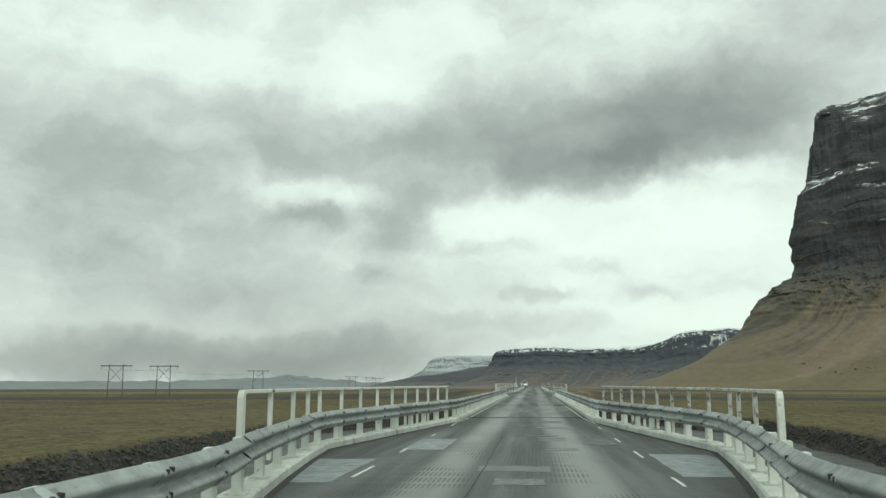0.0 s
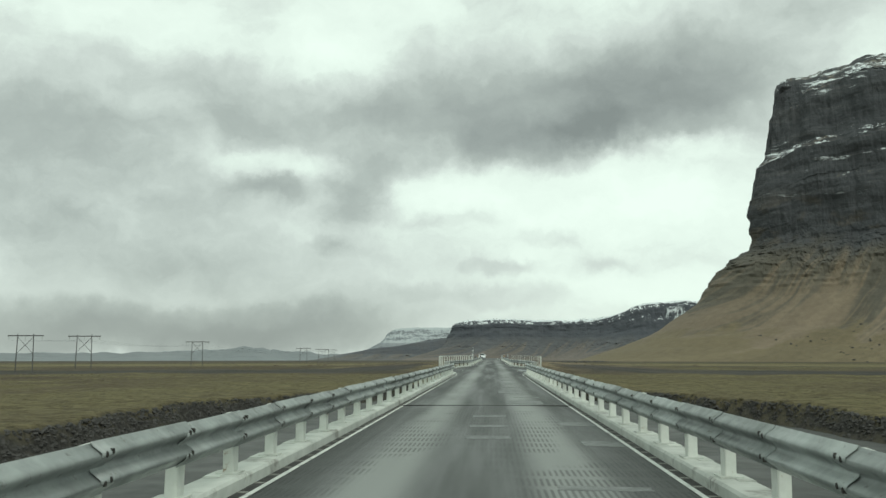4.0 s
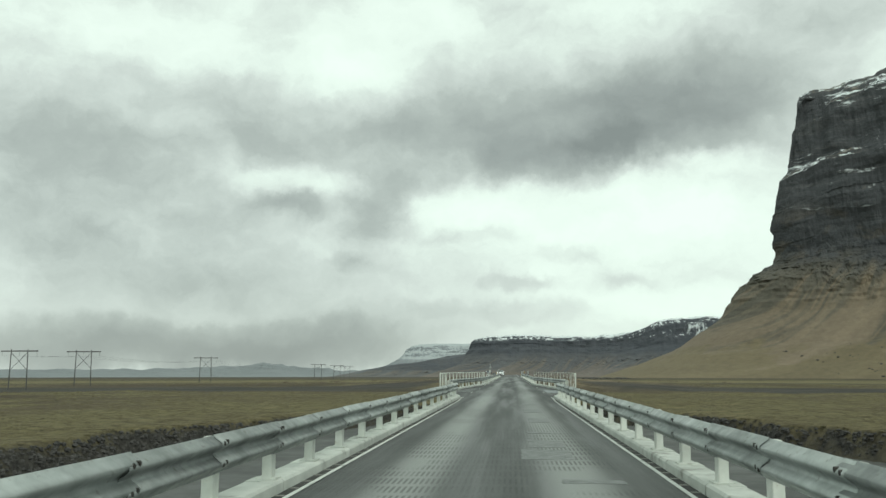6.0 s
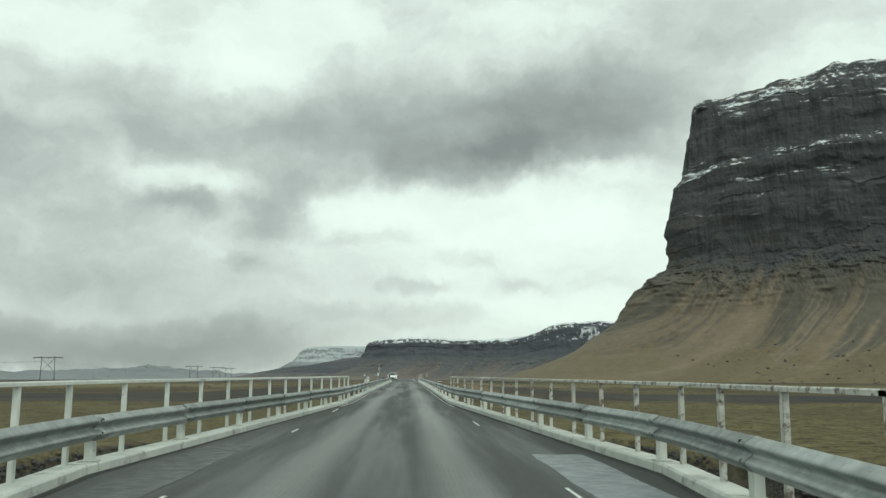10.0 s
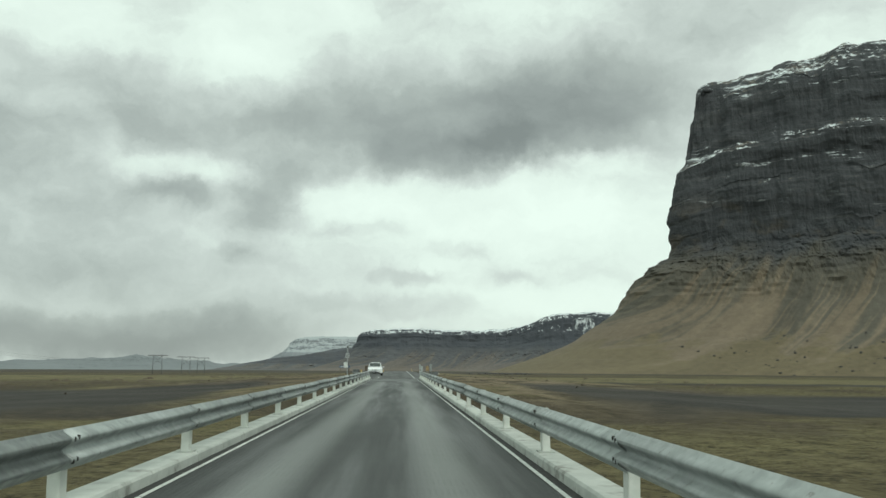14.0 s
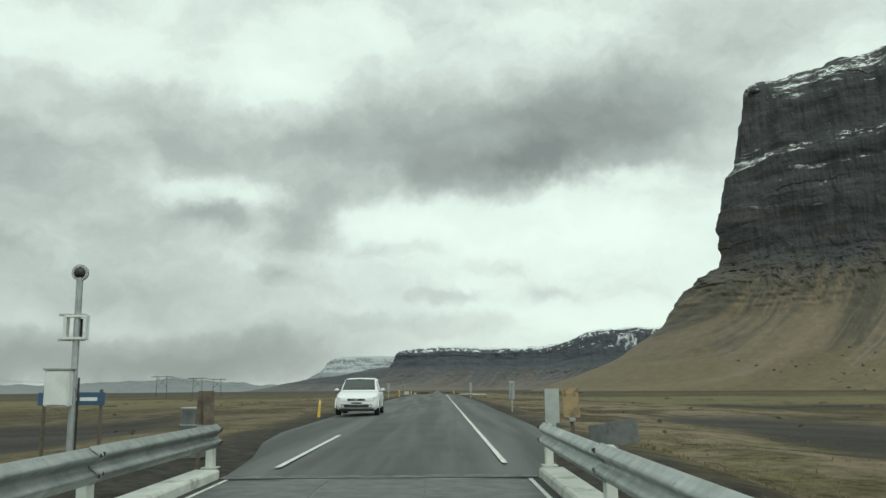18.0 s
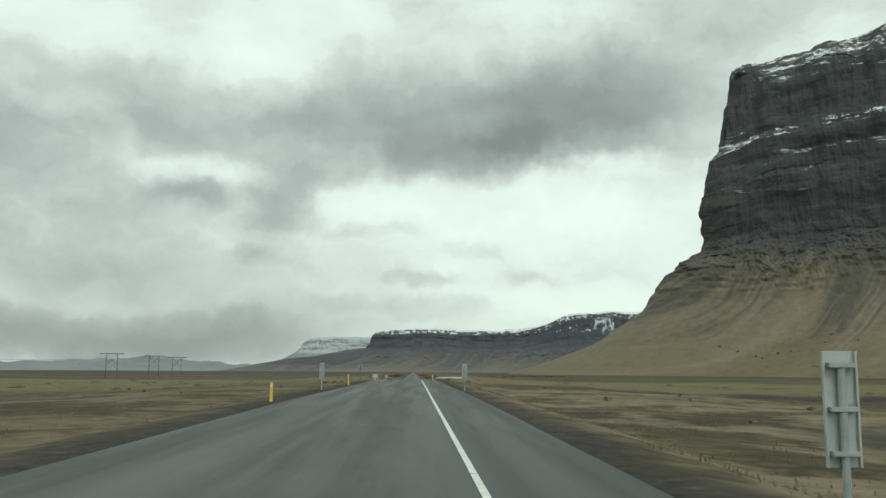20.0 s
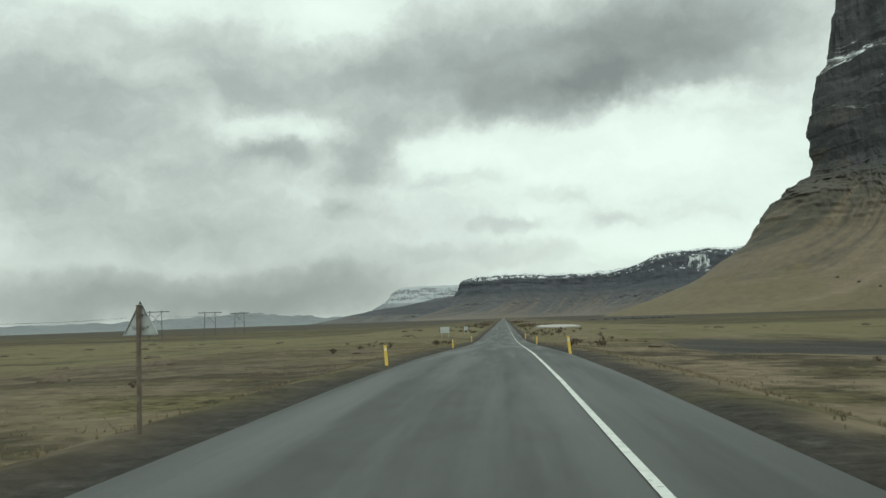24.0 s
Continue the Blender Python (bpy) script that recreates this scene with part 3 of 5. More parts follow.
def build_rail(side):
    name = "galvanised steel guard rail on white posts along the bridge kerb"
    rail = thing("guard_rail", name, "guard rail", (0, BRIDGE_START, 0), group="bridge guard rails")
    inv = Vector((0, BRIDGE_START, 0))
    line = [Vector((side * (rail_line(y) + 0.14), y, 0)) - inv for y in STATIONS]
    rng = random.Random(5 + side)
    bolt = mesh_of("bolt", rodded((0, 0, 0), (side * -0.032, 0, 0), 0.018, 6), BOLT)
    short = mesh_of("post", boxed((-0.05, -0.075, 0.10), (0.05, 0.075, 0.672), 0.008), WHITE_POST)
    plate = mesh_of("base_plate", boxed((-0.10, -0.12, 0.125), (0.10, 0.12, 0.14)), KERB)
    ledge = mesh_of("post_ledge", sweep(bmesh.new(), *[[(side * dx, y + k * dx, z) for dx, y, z in ((0.02, -0.26, zz), (0.165, -0.26, zz), (0.165, 0.16, zz), (0.02, 0.22, zz))] for k, zz in ((0.0, 0.02), (0.0, 0.131))]), KERB)
    for i, p in enumerate(line):
        q = line[min(i + 1, len(line) - 1)]
        o = line[max(i - 1, 0)]
        turn = math.atan2((q - o).x, -(q - o).y) + math.pi if q != o else 0
        lean = Euler((radians(rng.uniform(-1.2, 1.2)), radians(rng.uniform(-1, 1)), turn)).to_matrix().to_4x4()
        at = Matrix.Translation(p + Vector((side * 0.07, 0, 0))) @ lean
        post = part("post", short, None, rail, at=at)
        part("base_plate", plate, None, rail, at=Matrix.Translation(p + Vector((side * 0.07, 0, 0.002))) @ Matrix.Rotation(turn, 4, "Z"))
        if p.y + BRIDGE_START < 76:
            part("post_ledge", ledge, None, rail, "white concrete ledge under the post", at=Matrix.Translation(p + Vector((side * 0.07, 0, 0))) @ Matrix.Rotation(turn, 4, "Z"))
        for dy, h in ((-0.11, 0.455), (-0.03, 0.468), (-0.10, 0.622), (-0.02, 0.632)):
            part("bolt", bolt, None, post, "dark bolt head", at=at.inverted() @ Matrix.Translation(p + Vector((side * -0.052, dy, h))))
        if i + 1 < len(line):
            along = (q - p).normalized()
            lap = 0.16
            sag = rng.uniform(-0.012, 0.012)
            y0, y1 = p.y + BRIDGE_START - lap, q.y + BRIDGE_START + 0.02
            cuts = 6 if any(b[0] - 2 < y1 and y0 < b[2] + 2 for b in BAYS) else 1
            rings = []
            for k in range(cuts + 1):
                y = y0 + (y1 - y0) * k / cuts
                s = (rail_line(y + 0.1) - rail_line(y - 0.1)) / 0.2 * side
                inward = Vector((-side, side * s, 0)).normalized()
                c = Vector((side * (rail_line(y) + 0.14), y - BRIDGE_START, sag * (1 - 0.5 * k / cuts))) + inward * (0.005 if k == 0 else 0.0)
                rings.append([c + inward * d + Vector((0, 0, h)) for d, h in PROFILE])
            bm = bmesh.new()
            loops = [[bm.verts.new(v) for v in ring] for ring in rings]
            n = len(PROFILE)
            for la, lb in zip(loops, loops[1:]):
                for j in range(n):
                    bm.faces.new((la[j], la[(j + 1) % n], lb[(j + 1) % n], lb[j])).smooth = True
            bm.faces.new(loops[0][::-1])
            bm.faces.new(loops[-1])
            part("beam", bm, GALV, rail)
    return rail


def build_kerb(side):
    kerb = tagged(new("kerb_left" if side < 0 else "kerb_right"), "white painted concrete kerb with worn edges beside the asphalt", "kerb", kind="structure")
    ys = sorted({*[k for b in BAYS for k in b[:3]], *[b[0] + (b[1] - b[0]) * i / 4 for b in BAYS for i in range(1, 4)], *[y for y in STATIONS[::2] if not any(b[0] < y < b[1] for b in BAYS)], BRIDGE_END + 0.15})
    gap = 0.012
    for a, b in zip(ys, ys[1:]):
        if b - a < 0.3:
            continue
        ring = lambda y: [(side * (half_width(y) + d), y, h) for d, h in ((0.05, -0.015), (0.05, 0.10), (0.072, 0.125), (0.365, 0.125), (0.385, 0.11), (0.385, -0.30), (0.33, -0.34))]
        part("kerb_block", sweep(bmesh.new(), ring(a + gap), ring(b - gap)), KERB, kerb)
    rows = [[(side * (half_width(y) - 0.055), y, 0.006), (side * (half_width(y) + 0.06), y, 0.006)] for y in KNOTS]
    part("drain_gap", strip(rows if side > 0 else [r[::-1] for r in rows]), JOINT, kerb, "dark gap between asphalt and kerb")
    # the painted strip stops at the corners of the bays
    for a, b in ((BRIDGE_START, BAYS[0][0] + 0.5), (BAYS[0][2] - 1.5, BAYS[1][0] + 0.9), (BAYS[1][2] - 3.0, BRIDGE_END)):
        ys = np.linspace(a, b, max(4, int((b - a) / 4)))
        rows = [[(side * (min(half_width(y), HALF + 0.15) - 0.115), y, 0.009), (side * (min(half_width(y), HALF + 0.15) - 0.06), y, 0.009)] for y in ys]
        part("edge_strip", strip(rows if side > 0 else [r[::-1] for r in rows]), LINE, kerb, "thin white edge strip")
    # iron bars across the drain
    bar = mesh_of("drain_bar", boxed((-0.05, -0.03, -0.01), (0.05, 0.018, 0.012)), CONCRETE)
    y = BRIDGE_START
    while y < 150:
        if not in_bay(y) and y > -2:
            part("drain_bar", bar, None, kerb, at=Matrix.Translation((side * (half_width(y) + 0.0), y, 0)))
        y += 0.55 if y < 60 else 1.1
    return kerb


def build_handrail(side, bay):
    a, b, c, d, e = bay
    d += (0.6 if side < 0 else 1.4) if e < 40 else 0
    rail = thing("hand_rail", "white painted steel hand rail with rust round a bridge passing bay", "hand rail", (0, d, 0), group="passing bay hand rails")
    off = lambda y: side * (max(half_width(y), HALF + (WIDER * 0.86 if y < b else 0)) + 0.30)
    n = max(9, round((e - d) / (1.2 if e < 40 else 1.95)))
    grow = 0.0 if e < 40 else 0.22
    ys = [d + (e - d) * (i / n) * (1 - grow + grow * i / n) for i in range(n + 1)]
    pts = [Vector((off(y), y - d, 0)) for y in ys]
    mat = RUSTY_POST if side > 0 else WHITE_POST
    tall = mesh_of("post", boxed((-0.03, -0.035, 0.10), (0.03, 0.035, 1.065), 0.006), mat)
    for p in pts:
        part("post", tall, None, rail, at=Matrix.Translation(p))
    for p, q in zip(pts, pts[1:]):
        t = (q - p).normalized() * 0.05
        ring = lambda v: [v + Vector((dx, 0, h)) for dx, h in ((-0.045, 1.065), (0.045, 1.065), (0.045, 1.102), (0.034, 1.112), (-0.034, 1.112), (-0.045, 1.102))]
        part("top_bar", sweep(bmesh.new(), ring(p - t), ring(q + t)), mat, rail)
    first = pts[0]
    bend = [(0.03, 1.112, 1.062), (-0.03, 1.104, 1.05), (-0.075, 1.07, 1.02), (-0.098, 1.0, 0.97), (-0.105, 0.6, 0.6), (-0.105, 0.12, 0.12)]
    bm = bmesh.new()
    for (ya, za, ia), (yb, zb, ib) in zip(bend, bend[1:]):
        sweep(bm, [first + Vector((dx, y, z)) for dx, y, z in ((-0.042, ya, za), (0.042, ya, za), (0.042, ya + 0.045, ia), (-0.042, ya + 0.045, ia))],
              [first + Vector((dx, y, z)) for dx, y, z in ((-0.042, yb, zb), (0.042, yb, zb), (0.042, yb + 0.045, ib), (-0.042, yb + 0.045, ib))])
    part("near_bend", bm, WHITE_POST, rail, "top bar bent down to the deck")
    last = pts[-1]
    part("end_bend", sweep(bmesh.new(), [last + Vector((dx, dy, h)) for dx, dy, h in ((-0.035, 0.04, 1.06), (0.035, 0.04, 1.06), (0.035, 0.06, 1.112), (-0.035, 0.06, 1.112))],
                           [last + Vector((dx, dy, h)) for dx, dy, h in ((-0.03, 0.16, 0.90), (0.03, 0.16, 0.90), (0.03, 0.20, 0.92), (-0.03, 0.20, 0.92))]), mat, rail)
    return rail


# ---- ground ----


def field_noise(x, y):
    return noise.fractal(Vector((x * 0.09, y * 0.09, 3.1)), 1.0, 2.1, 3)


def blend(v, a, b):
    k = min(1.0, max(0.0, (v - a) / (b - a)))
    return k * k * (3 - 2 * k)


def river_edge(y):
    """Half width of the river bed, which turns away under the bridge."""
    if y < 148:
        return 26.0 - 17.0 * min(1.0, max(0.0, (y - 95) / 53))
    return max(-3.0, 9.0 - 1.5 * (y - 148))


def terrain(x, y):
    """Height of the ground, and how much of it is silt and gravel."""
    r = abs(x)
    wander = 1.6 * noise.noise(Vector((y * 0.03, 5.2 if x > 0 else 9.7, 0))) + 1.2 * noise.noise(Vector((y * 0.2, x * 0.05, 7.0)))
    far = -0.0062 * max(0.0, math.hypot(x, max(0.0, y - 260)) - 40)
    field = -2.7 + far + 0.22 * field_noise(x, y) * min(1.0, r / 12)
    near_road = blend(y, 205, 232)
    field += near_road * (1 - blend(r, 14, 60)) * 1.6
    edge_at = river_edge(y)
    bed = 1 - blend(r + wander, edge_at - 1.9, edge_at)
    z = field * (1 - bed) - 4.85 * bed + 0.10 * noise.noise(Vector((x * 0.3, y * 0.3, 1))) * bed
    bed = max(bed, blend(y, -42, -36) * (1 - blend(y + wander, -10, -6)))
    edge = min(1.0, bed * 5) * min(1.0, (1 - bed) * 9)
    # old dark channels across the flat
    cross = noise.noise(Vector((x * 0.018, 4.0, y * 0.01))) * 16 + noise.noise(Vector((x * 0.09, 2.0, y * 0.06))) * 6
    ch = math.exp(-((y - 250 + 0.06 * x + cross) / 38.0) ** 4) * blend(r, 9, 24) * blend(y, 204, 212)
    ch2 = math.exp(-((y - 372 - 0.03 * x + cross) / 17.0) ** 4) * blend(x, 9, 20)
    ch3 = math.exp(-((y - 150 + 0.5 * r + 2.2 * cross) / 26.0) ** 4) * blend(r, 95, 125) * 0.8
    z -= 0.7 * ch + 0.5 * ch2 + 0.4 * ch3
    gravel = max(edge * 1.2, 0.0)
    silt = max(bed * (1 - edge), 0.92 * blend(ch, 0.3, 0.8), 0.95 * blend(ch2, 0.2, 0.5), 0.8 * blend(ch3, 0.3, 0.7))
    sand = blend(y, 205, 240) * (1 - blend(r, 24, 60)) * (1 - 0.5 * blend(y, 330, 400)) * (1.0 if x > 0 else 0.6)
    # road bank past the bridge
    if y > BRIDGE_END - 6:
        w = 0.9 * blend(y, 268, 312) * (1.0 if x < 0 else 0.4)
        bank = 1 - blend(r, 4.4 - w, 9.0 - w)
        top = road_z(y) - 0.06
        k = blend(y, BRIDGE_END - 6, BRIDGE_END - 0.5) * bank
        z = z * (1 - k) + top * k
        shoulder = (1 - blend(r + 0.8 * noise.noise(Vector((x, y, 0)) * 0.5), 4.0 - w, 5.2 - w)) * 0.9
        gravel = max(gravel * (1 - k), shoulder)
        silt *= 1 - k
    if r < 3.3 and y > BRIDGE_END + 0.3:
        z = road_z(y) - 0.12
    return z, min(1, silt), min(1, gravel), sand


def axis(near, step, far, grow):
    out, v, s = [], 0.0, step
    while v < far:
        out.append(v)
        v += s
        if v > near:
            s *= grow
    return out + [far]


def build_ground():
    side = axis(36, 0.75, 4900, 1.085)
    xs = sorted({-v for v in side} | set(side) | {-2.75, 2.75, -3.8, 3.8, -4.4, 4.4})
    fwd = axis(345, 1.7, 4900, 1.09)
    back = axis(40, 5, 900, 1.4)
    ys = sorted({-v for v in back} | set(fwd))
    data = [terrain(x, y) for y in ys for x in xs]
    verts = [(x, y, d[0]) for (y, x), d in zip(((y, x) for y in ys for x in xs), data)]
    n = len(xs)
    faces = [(j * n + i, j * n + i + 1, (j + 1) * n + i + 1, (j + 1) * n + i) for j in range(len(ys) - 1) for i in range(n - 1)]
    me = bpy.data.meshes.new("ground")
    me.from_pydata(verts, [], faces)
    me.materials.append(GROUND)
    for k, name in ((1, "bed"), (2, "gravel"), (3, "sand")):
        me.attributes.new(name, "FLOAT", "POINT").data.foreach_set("value", [d[k] for d in data])
    me.polygons.foreach_set("use_smooth", [True] * len(me.polygons))
    return tagged(new("ground", me), "wide flat of moss, dry grass and black river gravel", "ground", kind="structure")


def build_river():
    m = surface("silty_river_water", (0.055, 0.058, 0.055), (0.080, 0.083, 0.078), 0.15, (0.5, 0.7), 0.35, 1.6, 0, None, (0.5, 0.6), 1, 0, False, 0.05)
    m.node_tree.nodes["Principled BSDF"].inputs["Specular IOR Level"].default_value = 0.25
    rows = [[(x, y, -4.47) for x in (-28.5, -8, 8, 28.5)] for y in range(-120, 160, 17)]
    return tagged(new("river_water", mesh_of("river_water", strip(rows), m)), "shallow grey silty water in the river bed", "water", kind="structure")


# ---- mountains ----


def curve_points(keys, n):
    """Points and outward directions along a smooth line through keys (x, y, height factor)."""
    pts = []
    keys = [keys[0], *keys, keys[-1]]
    for a, b, c, d in zip(keys, keys[1:], keys[2:], keys[3:]):
        a, b, c, d = map(Vector, (a, b, c, d))
        for i in range(n):
            t = i / n
            pts.append(0.5 * (2 * b + (c - a) * t + (2 * a - 5 * b + 4 * c - d) * t * t + (3 * b - a - 3 * c + d) * t ** 3))
    pts.append(Vector(keys[-1]))
    return pts


def massif(name, label, keys, profile, material, n=40, rows=90, rough=1.0, grain=0.02, flute=14.0, base=-18.0, ledge=10.0):
    """A flat-topped mountain: an edge line in plan and a profile (outward offset, height share) from the plateau to the foot."""
    line = curve_points(keys, n)
    offs, highs = [p[0] for p in profile], [p[1] for p in profile]
    steps = np.linspace(0, len(profile) - 1, rows)
    prof = [(float(np.interp(s, range(len(profile)), offs)), float(np.interp(s, range(len(profile)), highs))) for s in steps]
    verts, run = [], []
    arc = 0.0
    for i, p in enumerate(line):
        k = 2 if n < 50 else 22
        a, b = line[max(i - k, 0)], line[min(i + k, len(line) - 1)]
        t = Vector((b.x - a.x, b.y - a.y, 0)).normalized()
        out = Vector((t.y, -t.x, 0))
        if i:
            arc += (Vector((p.x, p.y, 0)) - Vector((line[i - 1].x, line[i - 1].y, 0))).length
        tight = 0.2 + 0.8 * blend(math.hypot(p.x - 532, p.y - 1715), 30, 150)
        for o, h in prof:
            o = -36 + (o + 36) * tight if o < -36 else o
            steep = 0.5 + 0.5 * blend(h, 0.34, 0.48) - 0.6 * blend(h, 0.94, 1.0)
            q = Vector((arc * grain, h * 4.0, 1.7))
            wob = noise.fractal(Vector((arc * grain * 0.8, 0.35 * h, 3.3)), 0.9, 2.2, 5) * flute * steep
            wob += noise.fractal(q * 2.3, 0.9, 2.1, 4) * flute * 0.28 * rough * steep
            wob += 1.3 * ledge * noise.fractal(Vector((arc * grain * 0.45, h * 3.4, 8.2)), 0.9, 2.0, 3) * blend(h, 0.40, 0.5) * (1 - blend(h, 0.93, 1.0))
            wob += ledge * noise.fractal(Vector((arc * grain * 0.22, h * 8.0, 2.2)), 0.8, 2.1, 5) * blend(h, 0.38, 0.5) * (1 - blend(h, 0.95, 1.0))
            wob += 10.0 * noise.fractal(Vector((arc * 0.045, h * 18, 1.1)), 0.55, 2.3, 6) * max(0.0, 1 - abs(h - 0.35) / 0.11)
            wob += 6.0 * noise.fractal(Vector((arc * 0.02, h * 46, 7.7)), 0.5, 2.2, 4) * blend(h, 0.20, 0.28) * (1 - blend(h, 0.38, 0.43))
            if name == "bluff_mountain" and 0.38 < h < 0.985:
                # benches: every stratum steps back from the one below it
                bed = h * 15 + 0.5 * noise.noise(Vector((arc * 0.004, h * 3, 4.4))) + 0.25 * noise.noise(Vector((arc * 0.03, h * 6, 9.1)))
                step = bed - math.floor(bed)
                keen = 1.5 * max(0.0, noise.noise(Vector((arc * 0.006, math.floor(bed) * 3.7, 2.0))) + 0.06)
                wob += 6.5 * keen * (0.5 - step + 0.8 * blend(step, 0.86, 1.0)) * blend(h, 0.38, 0.46)
                wob += 3.0 * noise.fractal(Vector((arc * 0.05, h * 7.0, 12.0)), 0.6, 2.2, 5)
            wob += 2.2 * flute * (abs(noise.noise(Vector((arc * 0.013, 0.6 * h, 5.5)))) - 0.25) * (1 - abs(h - 0.2) / 0.2 if h < 0.4 else 0.0)
            dz = noise.fractal(Vector((arc * grain, o * grain, 6.4)), 0.9, 2.1, 4) * 9.0 * rough * (0.6 if h < 0.9 else 1.0)
            z = base + (p.z - base) * h + dz * min(1.0, h * 3 + 0.05)
            spot = Vector((p.x, p.y, 0)) + out * (o + wob)
            verts.append((spot.x, spot.y, z))
            run.append((arc + 0.6 * o, o - h * 200, 0.0))
    m = len(prof)
    cap = []
    if name == "bluff_mountain":
        # the plateau falls away gently from its edge to one point far back
        verts.append((1500.0, 2050.0, 585.0))
        run.append((0.0, 0.0, 0.0))
        cap = [(len(verts) - 1, i * m, (i + 1) * m) for i in range(len(line) - 1)]
    faces = cap + [(i * m + j, i * m + j + 1, (i + 1) * m + j + 1, (i + 1) * m + j) for i in range(len(line) - 1) for j in range(m - 1)]
    me = bpy.data.meshes.new(name)
    me.from_pydata(verts, [], faces)
    me.materials.append(material)
    me.attributes.new("run", "FLOAT_VECTOR", "POINT").data.foreach_set("vector", [c for r in run for c in r])
    return tagged(new(name, me), label, "mountain", kind="structure")


def build_mountains():
    massif("bluff_mountain", "huge dark layered basalt bluff with snow on its ledges above tan scree", [
        (2300, 3300, 560), (1300, 2350, 540), (720, 1860, 530), (532, 1715, 521), (590, 1650, 547), (690, 1600, 570), (800, 1545, 596), (960, 1470, 585), (1250, 1330, 590), (1800, 1150, 600), (2600, 1000, 580)],
        [(-110, 1.015), (-92, 1.01), (-76, 1.0), (-50, 0.95), (-36, 0.925), (-26, 0.83), (-17, 0.748), (0, 0.716), (6, 0.61), (13, 0.585), (14, 0.50), (14, 0.44), (20, 0.405), (52, 0.375), (84, 0.32), (125, 0.215), (200, 0.115), (280, 0.05), (370, 0.0)],
        BLUFF, 60, 200, 1.3, 0.016, 11.0, -14.0, 7.0)
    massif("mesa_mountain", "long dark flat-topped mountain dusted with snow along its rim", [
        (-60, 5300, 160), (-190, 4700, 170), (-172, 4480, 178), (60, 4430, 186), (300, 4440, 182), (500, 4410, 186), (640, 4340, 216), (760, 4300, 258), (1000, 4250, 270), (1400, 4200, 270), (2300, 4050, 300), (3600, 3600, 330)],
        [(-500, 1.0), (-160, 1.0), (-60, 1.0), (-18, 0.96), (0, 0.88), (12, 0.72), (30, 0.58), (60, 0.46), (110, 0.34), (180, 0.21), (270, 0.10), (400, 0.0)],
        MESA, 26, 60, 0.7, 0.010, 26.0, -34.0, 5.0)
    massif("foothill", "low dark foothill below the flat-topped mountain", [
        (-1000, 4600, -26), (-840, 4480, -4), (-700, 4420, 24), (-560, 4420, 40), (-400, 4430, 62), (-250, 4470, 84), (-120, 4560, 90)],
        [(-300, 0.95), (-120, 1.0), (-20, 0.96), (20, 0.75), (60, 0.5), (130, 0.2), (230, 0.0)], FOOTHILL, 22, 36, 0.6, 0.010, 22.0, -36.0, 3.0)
    massif("snow_mountain", "distant snow covered mountain with cloud haze put into its pale grey colour", [
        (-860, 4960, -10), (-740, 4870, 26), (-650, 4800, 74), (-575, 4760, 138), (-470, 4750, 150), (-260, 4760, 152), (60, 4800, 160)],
        [(-260, 1.02), (-60, 1.0), (-15, 0.95), (10, 0.80), (40, 0.62), (90, 0.40), (160, 0.22), (260, 0.0)], HAZED_SNOWY, 24, 44, 0.6, 0.012, 24.0, -36.0, 4.0)
    massif("far_hills", "far hills with rain haze put into their pale colour", [
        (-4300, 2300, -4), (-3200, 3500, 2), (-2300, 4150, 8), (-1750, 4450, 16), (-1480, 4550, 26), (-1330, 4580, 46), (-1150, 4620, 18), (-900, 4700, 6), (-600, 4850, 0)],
        [(-260, 0.9), (-60, 1.0), (0, 0.95), (60, 0.6), (160, 0.25), (300, 0.0)], HAZED_FAR_HILL, 24, 24, 1.2, 0.010, 26.0, -36.0, 0.0)


def build_road():
    ys = [BRIDGE_END + 0.3, *range(224, 480, 4), *range(480, 800, 20), *range(800, 4200, 100)]
    left, right = -3.45, 3.65
    xs = (left, left + 0.5, -1.7, 0.1, 1.9, right - 0.5, right)
    crown = (-0.05, -0.02, 0.01, 0.03, 0.01, -0.02, -0.05)
    k = lambda y: blend(y, 220, 232)
    slim = lambda x, y: 1 - (0.27 if x < 0 else 0.10) * blend(y, 268, 312)
    rows = [[(x * (0.62 + 0.38 * k(y)) * slim(x, y), y, road_z(y) + c) for x, c in zip(xs, crown)] for y in ys]
    road = tagged(new("road", mesh_of("road", strip(rows), ROAD, True)), "grey two-lane asphalt road running straight across the plain", "road", kind="structure")
    line = lambda x, w, a, b, st: strip([[(x(y) - w, y, road_z(y) + 0.02), (x(y) + w, y, road_z(y) + 0.02)] for y in np.arange(a, b + 0.01, st)])
    edge = lambda y: 1.78 + 0.35 * blend(y, 300, 420)
    part("edge_line", line(edge, 0.042, 222.0, 700, 6.0), LINE, road, "solid white edge line")
    part("centre_dash", line(lambda y: -1.58, 0.045, 221.5, 229.5, 1.0), LINE, road)
    for a in range(332, 420, 9):
        part("centre_dash", line(lambda y: 0.0, 0.05, a, a + 3.0, 1.0), LINE, road)
    sill = tagged(new("bridge_joint", mesh_of("bridge_joint", boxed((-2.05, BRIDGE_END - 0.02, -0.1), (2.05, BRIDGE_END + 0.32, 0.024)), PATCH_DARK)), "dark strip where bridge meets road", "joint", kind="structure")
    back = [[(x, y, -0.02) for x in (-3.4, 0, 3.4)] for y in (-900, -300, BRIDGE_START - 1.9)]
    tagged(new("road_behind", mesh_of("road_behind", strip(back), ROAD)), "grey asphalt road before the bridge", "road", kind="structure")


build_ground()
build_river()
build_mountains()
build_deck()
build_road()
for side in (-1, 1):
    build_kerb(side)
    build_rail(side)
    for bay in BAYS:
        build_handrail(side, bay)

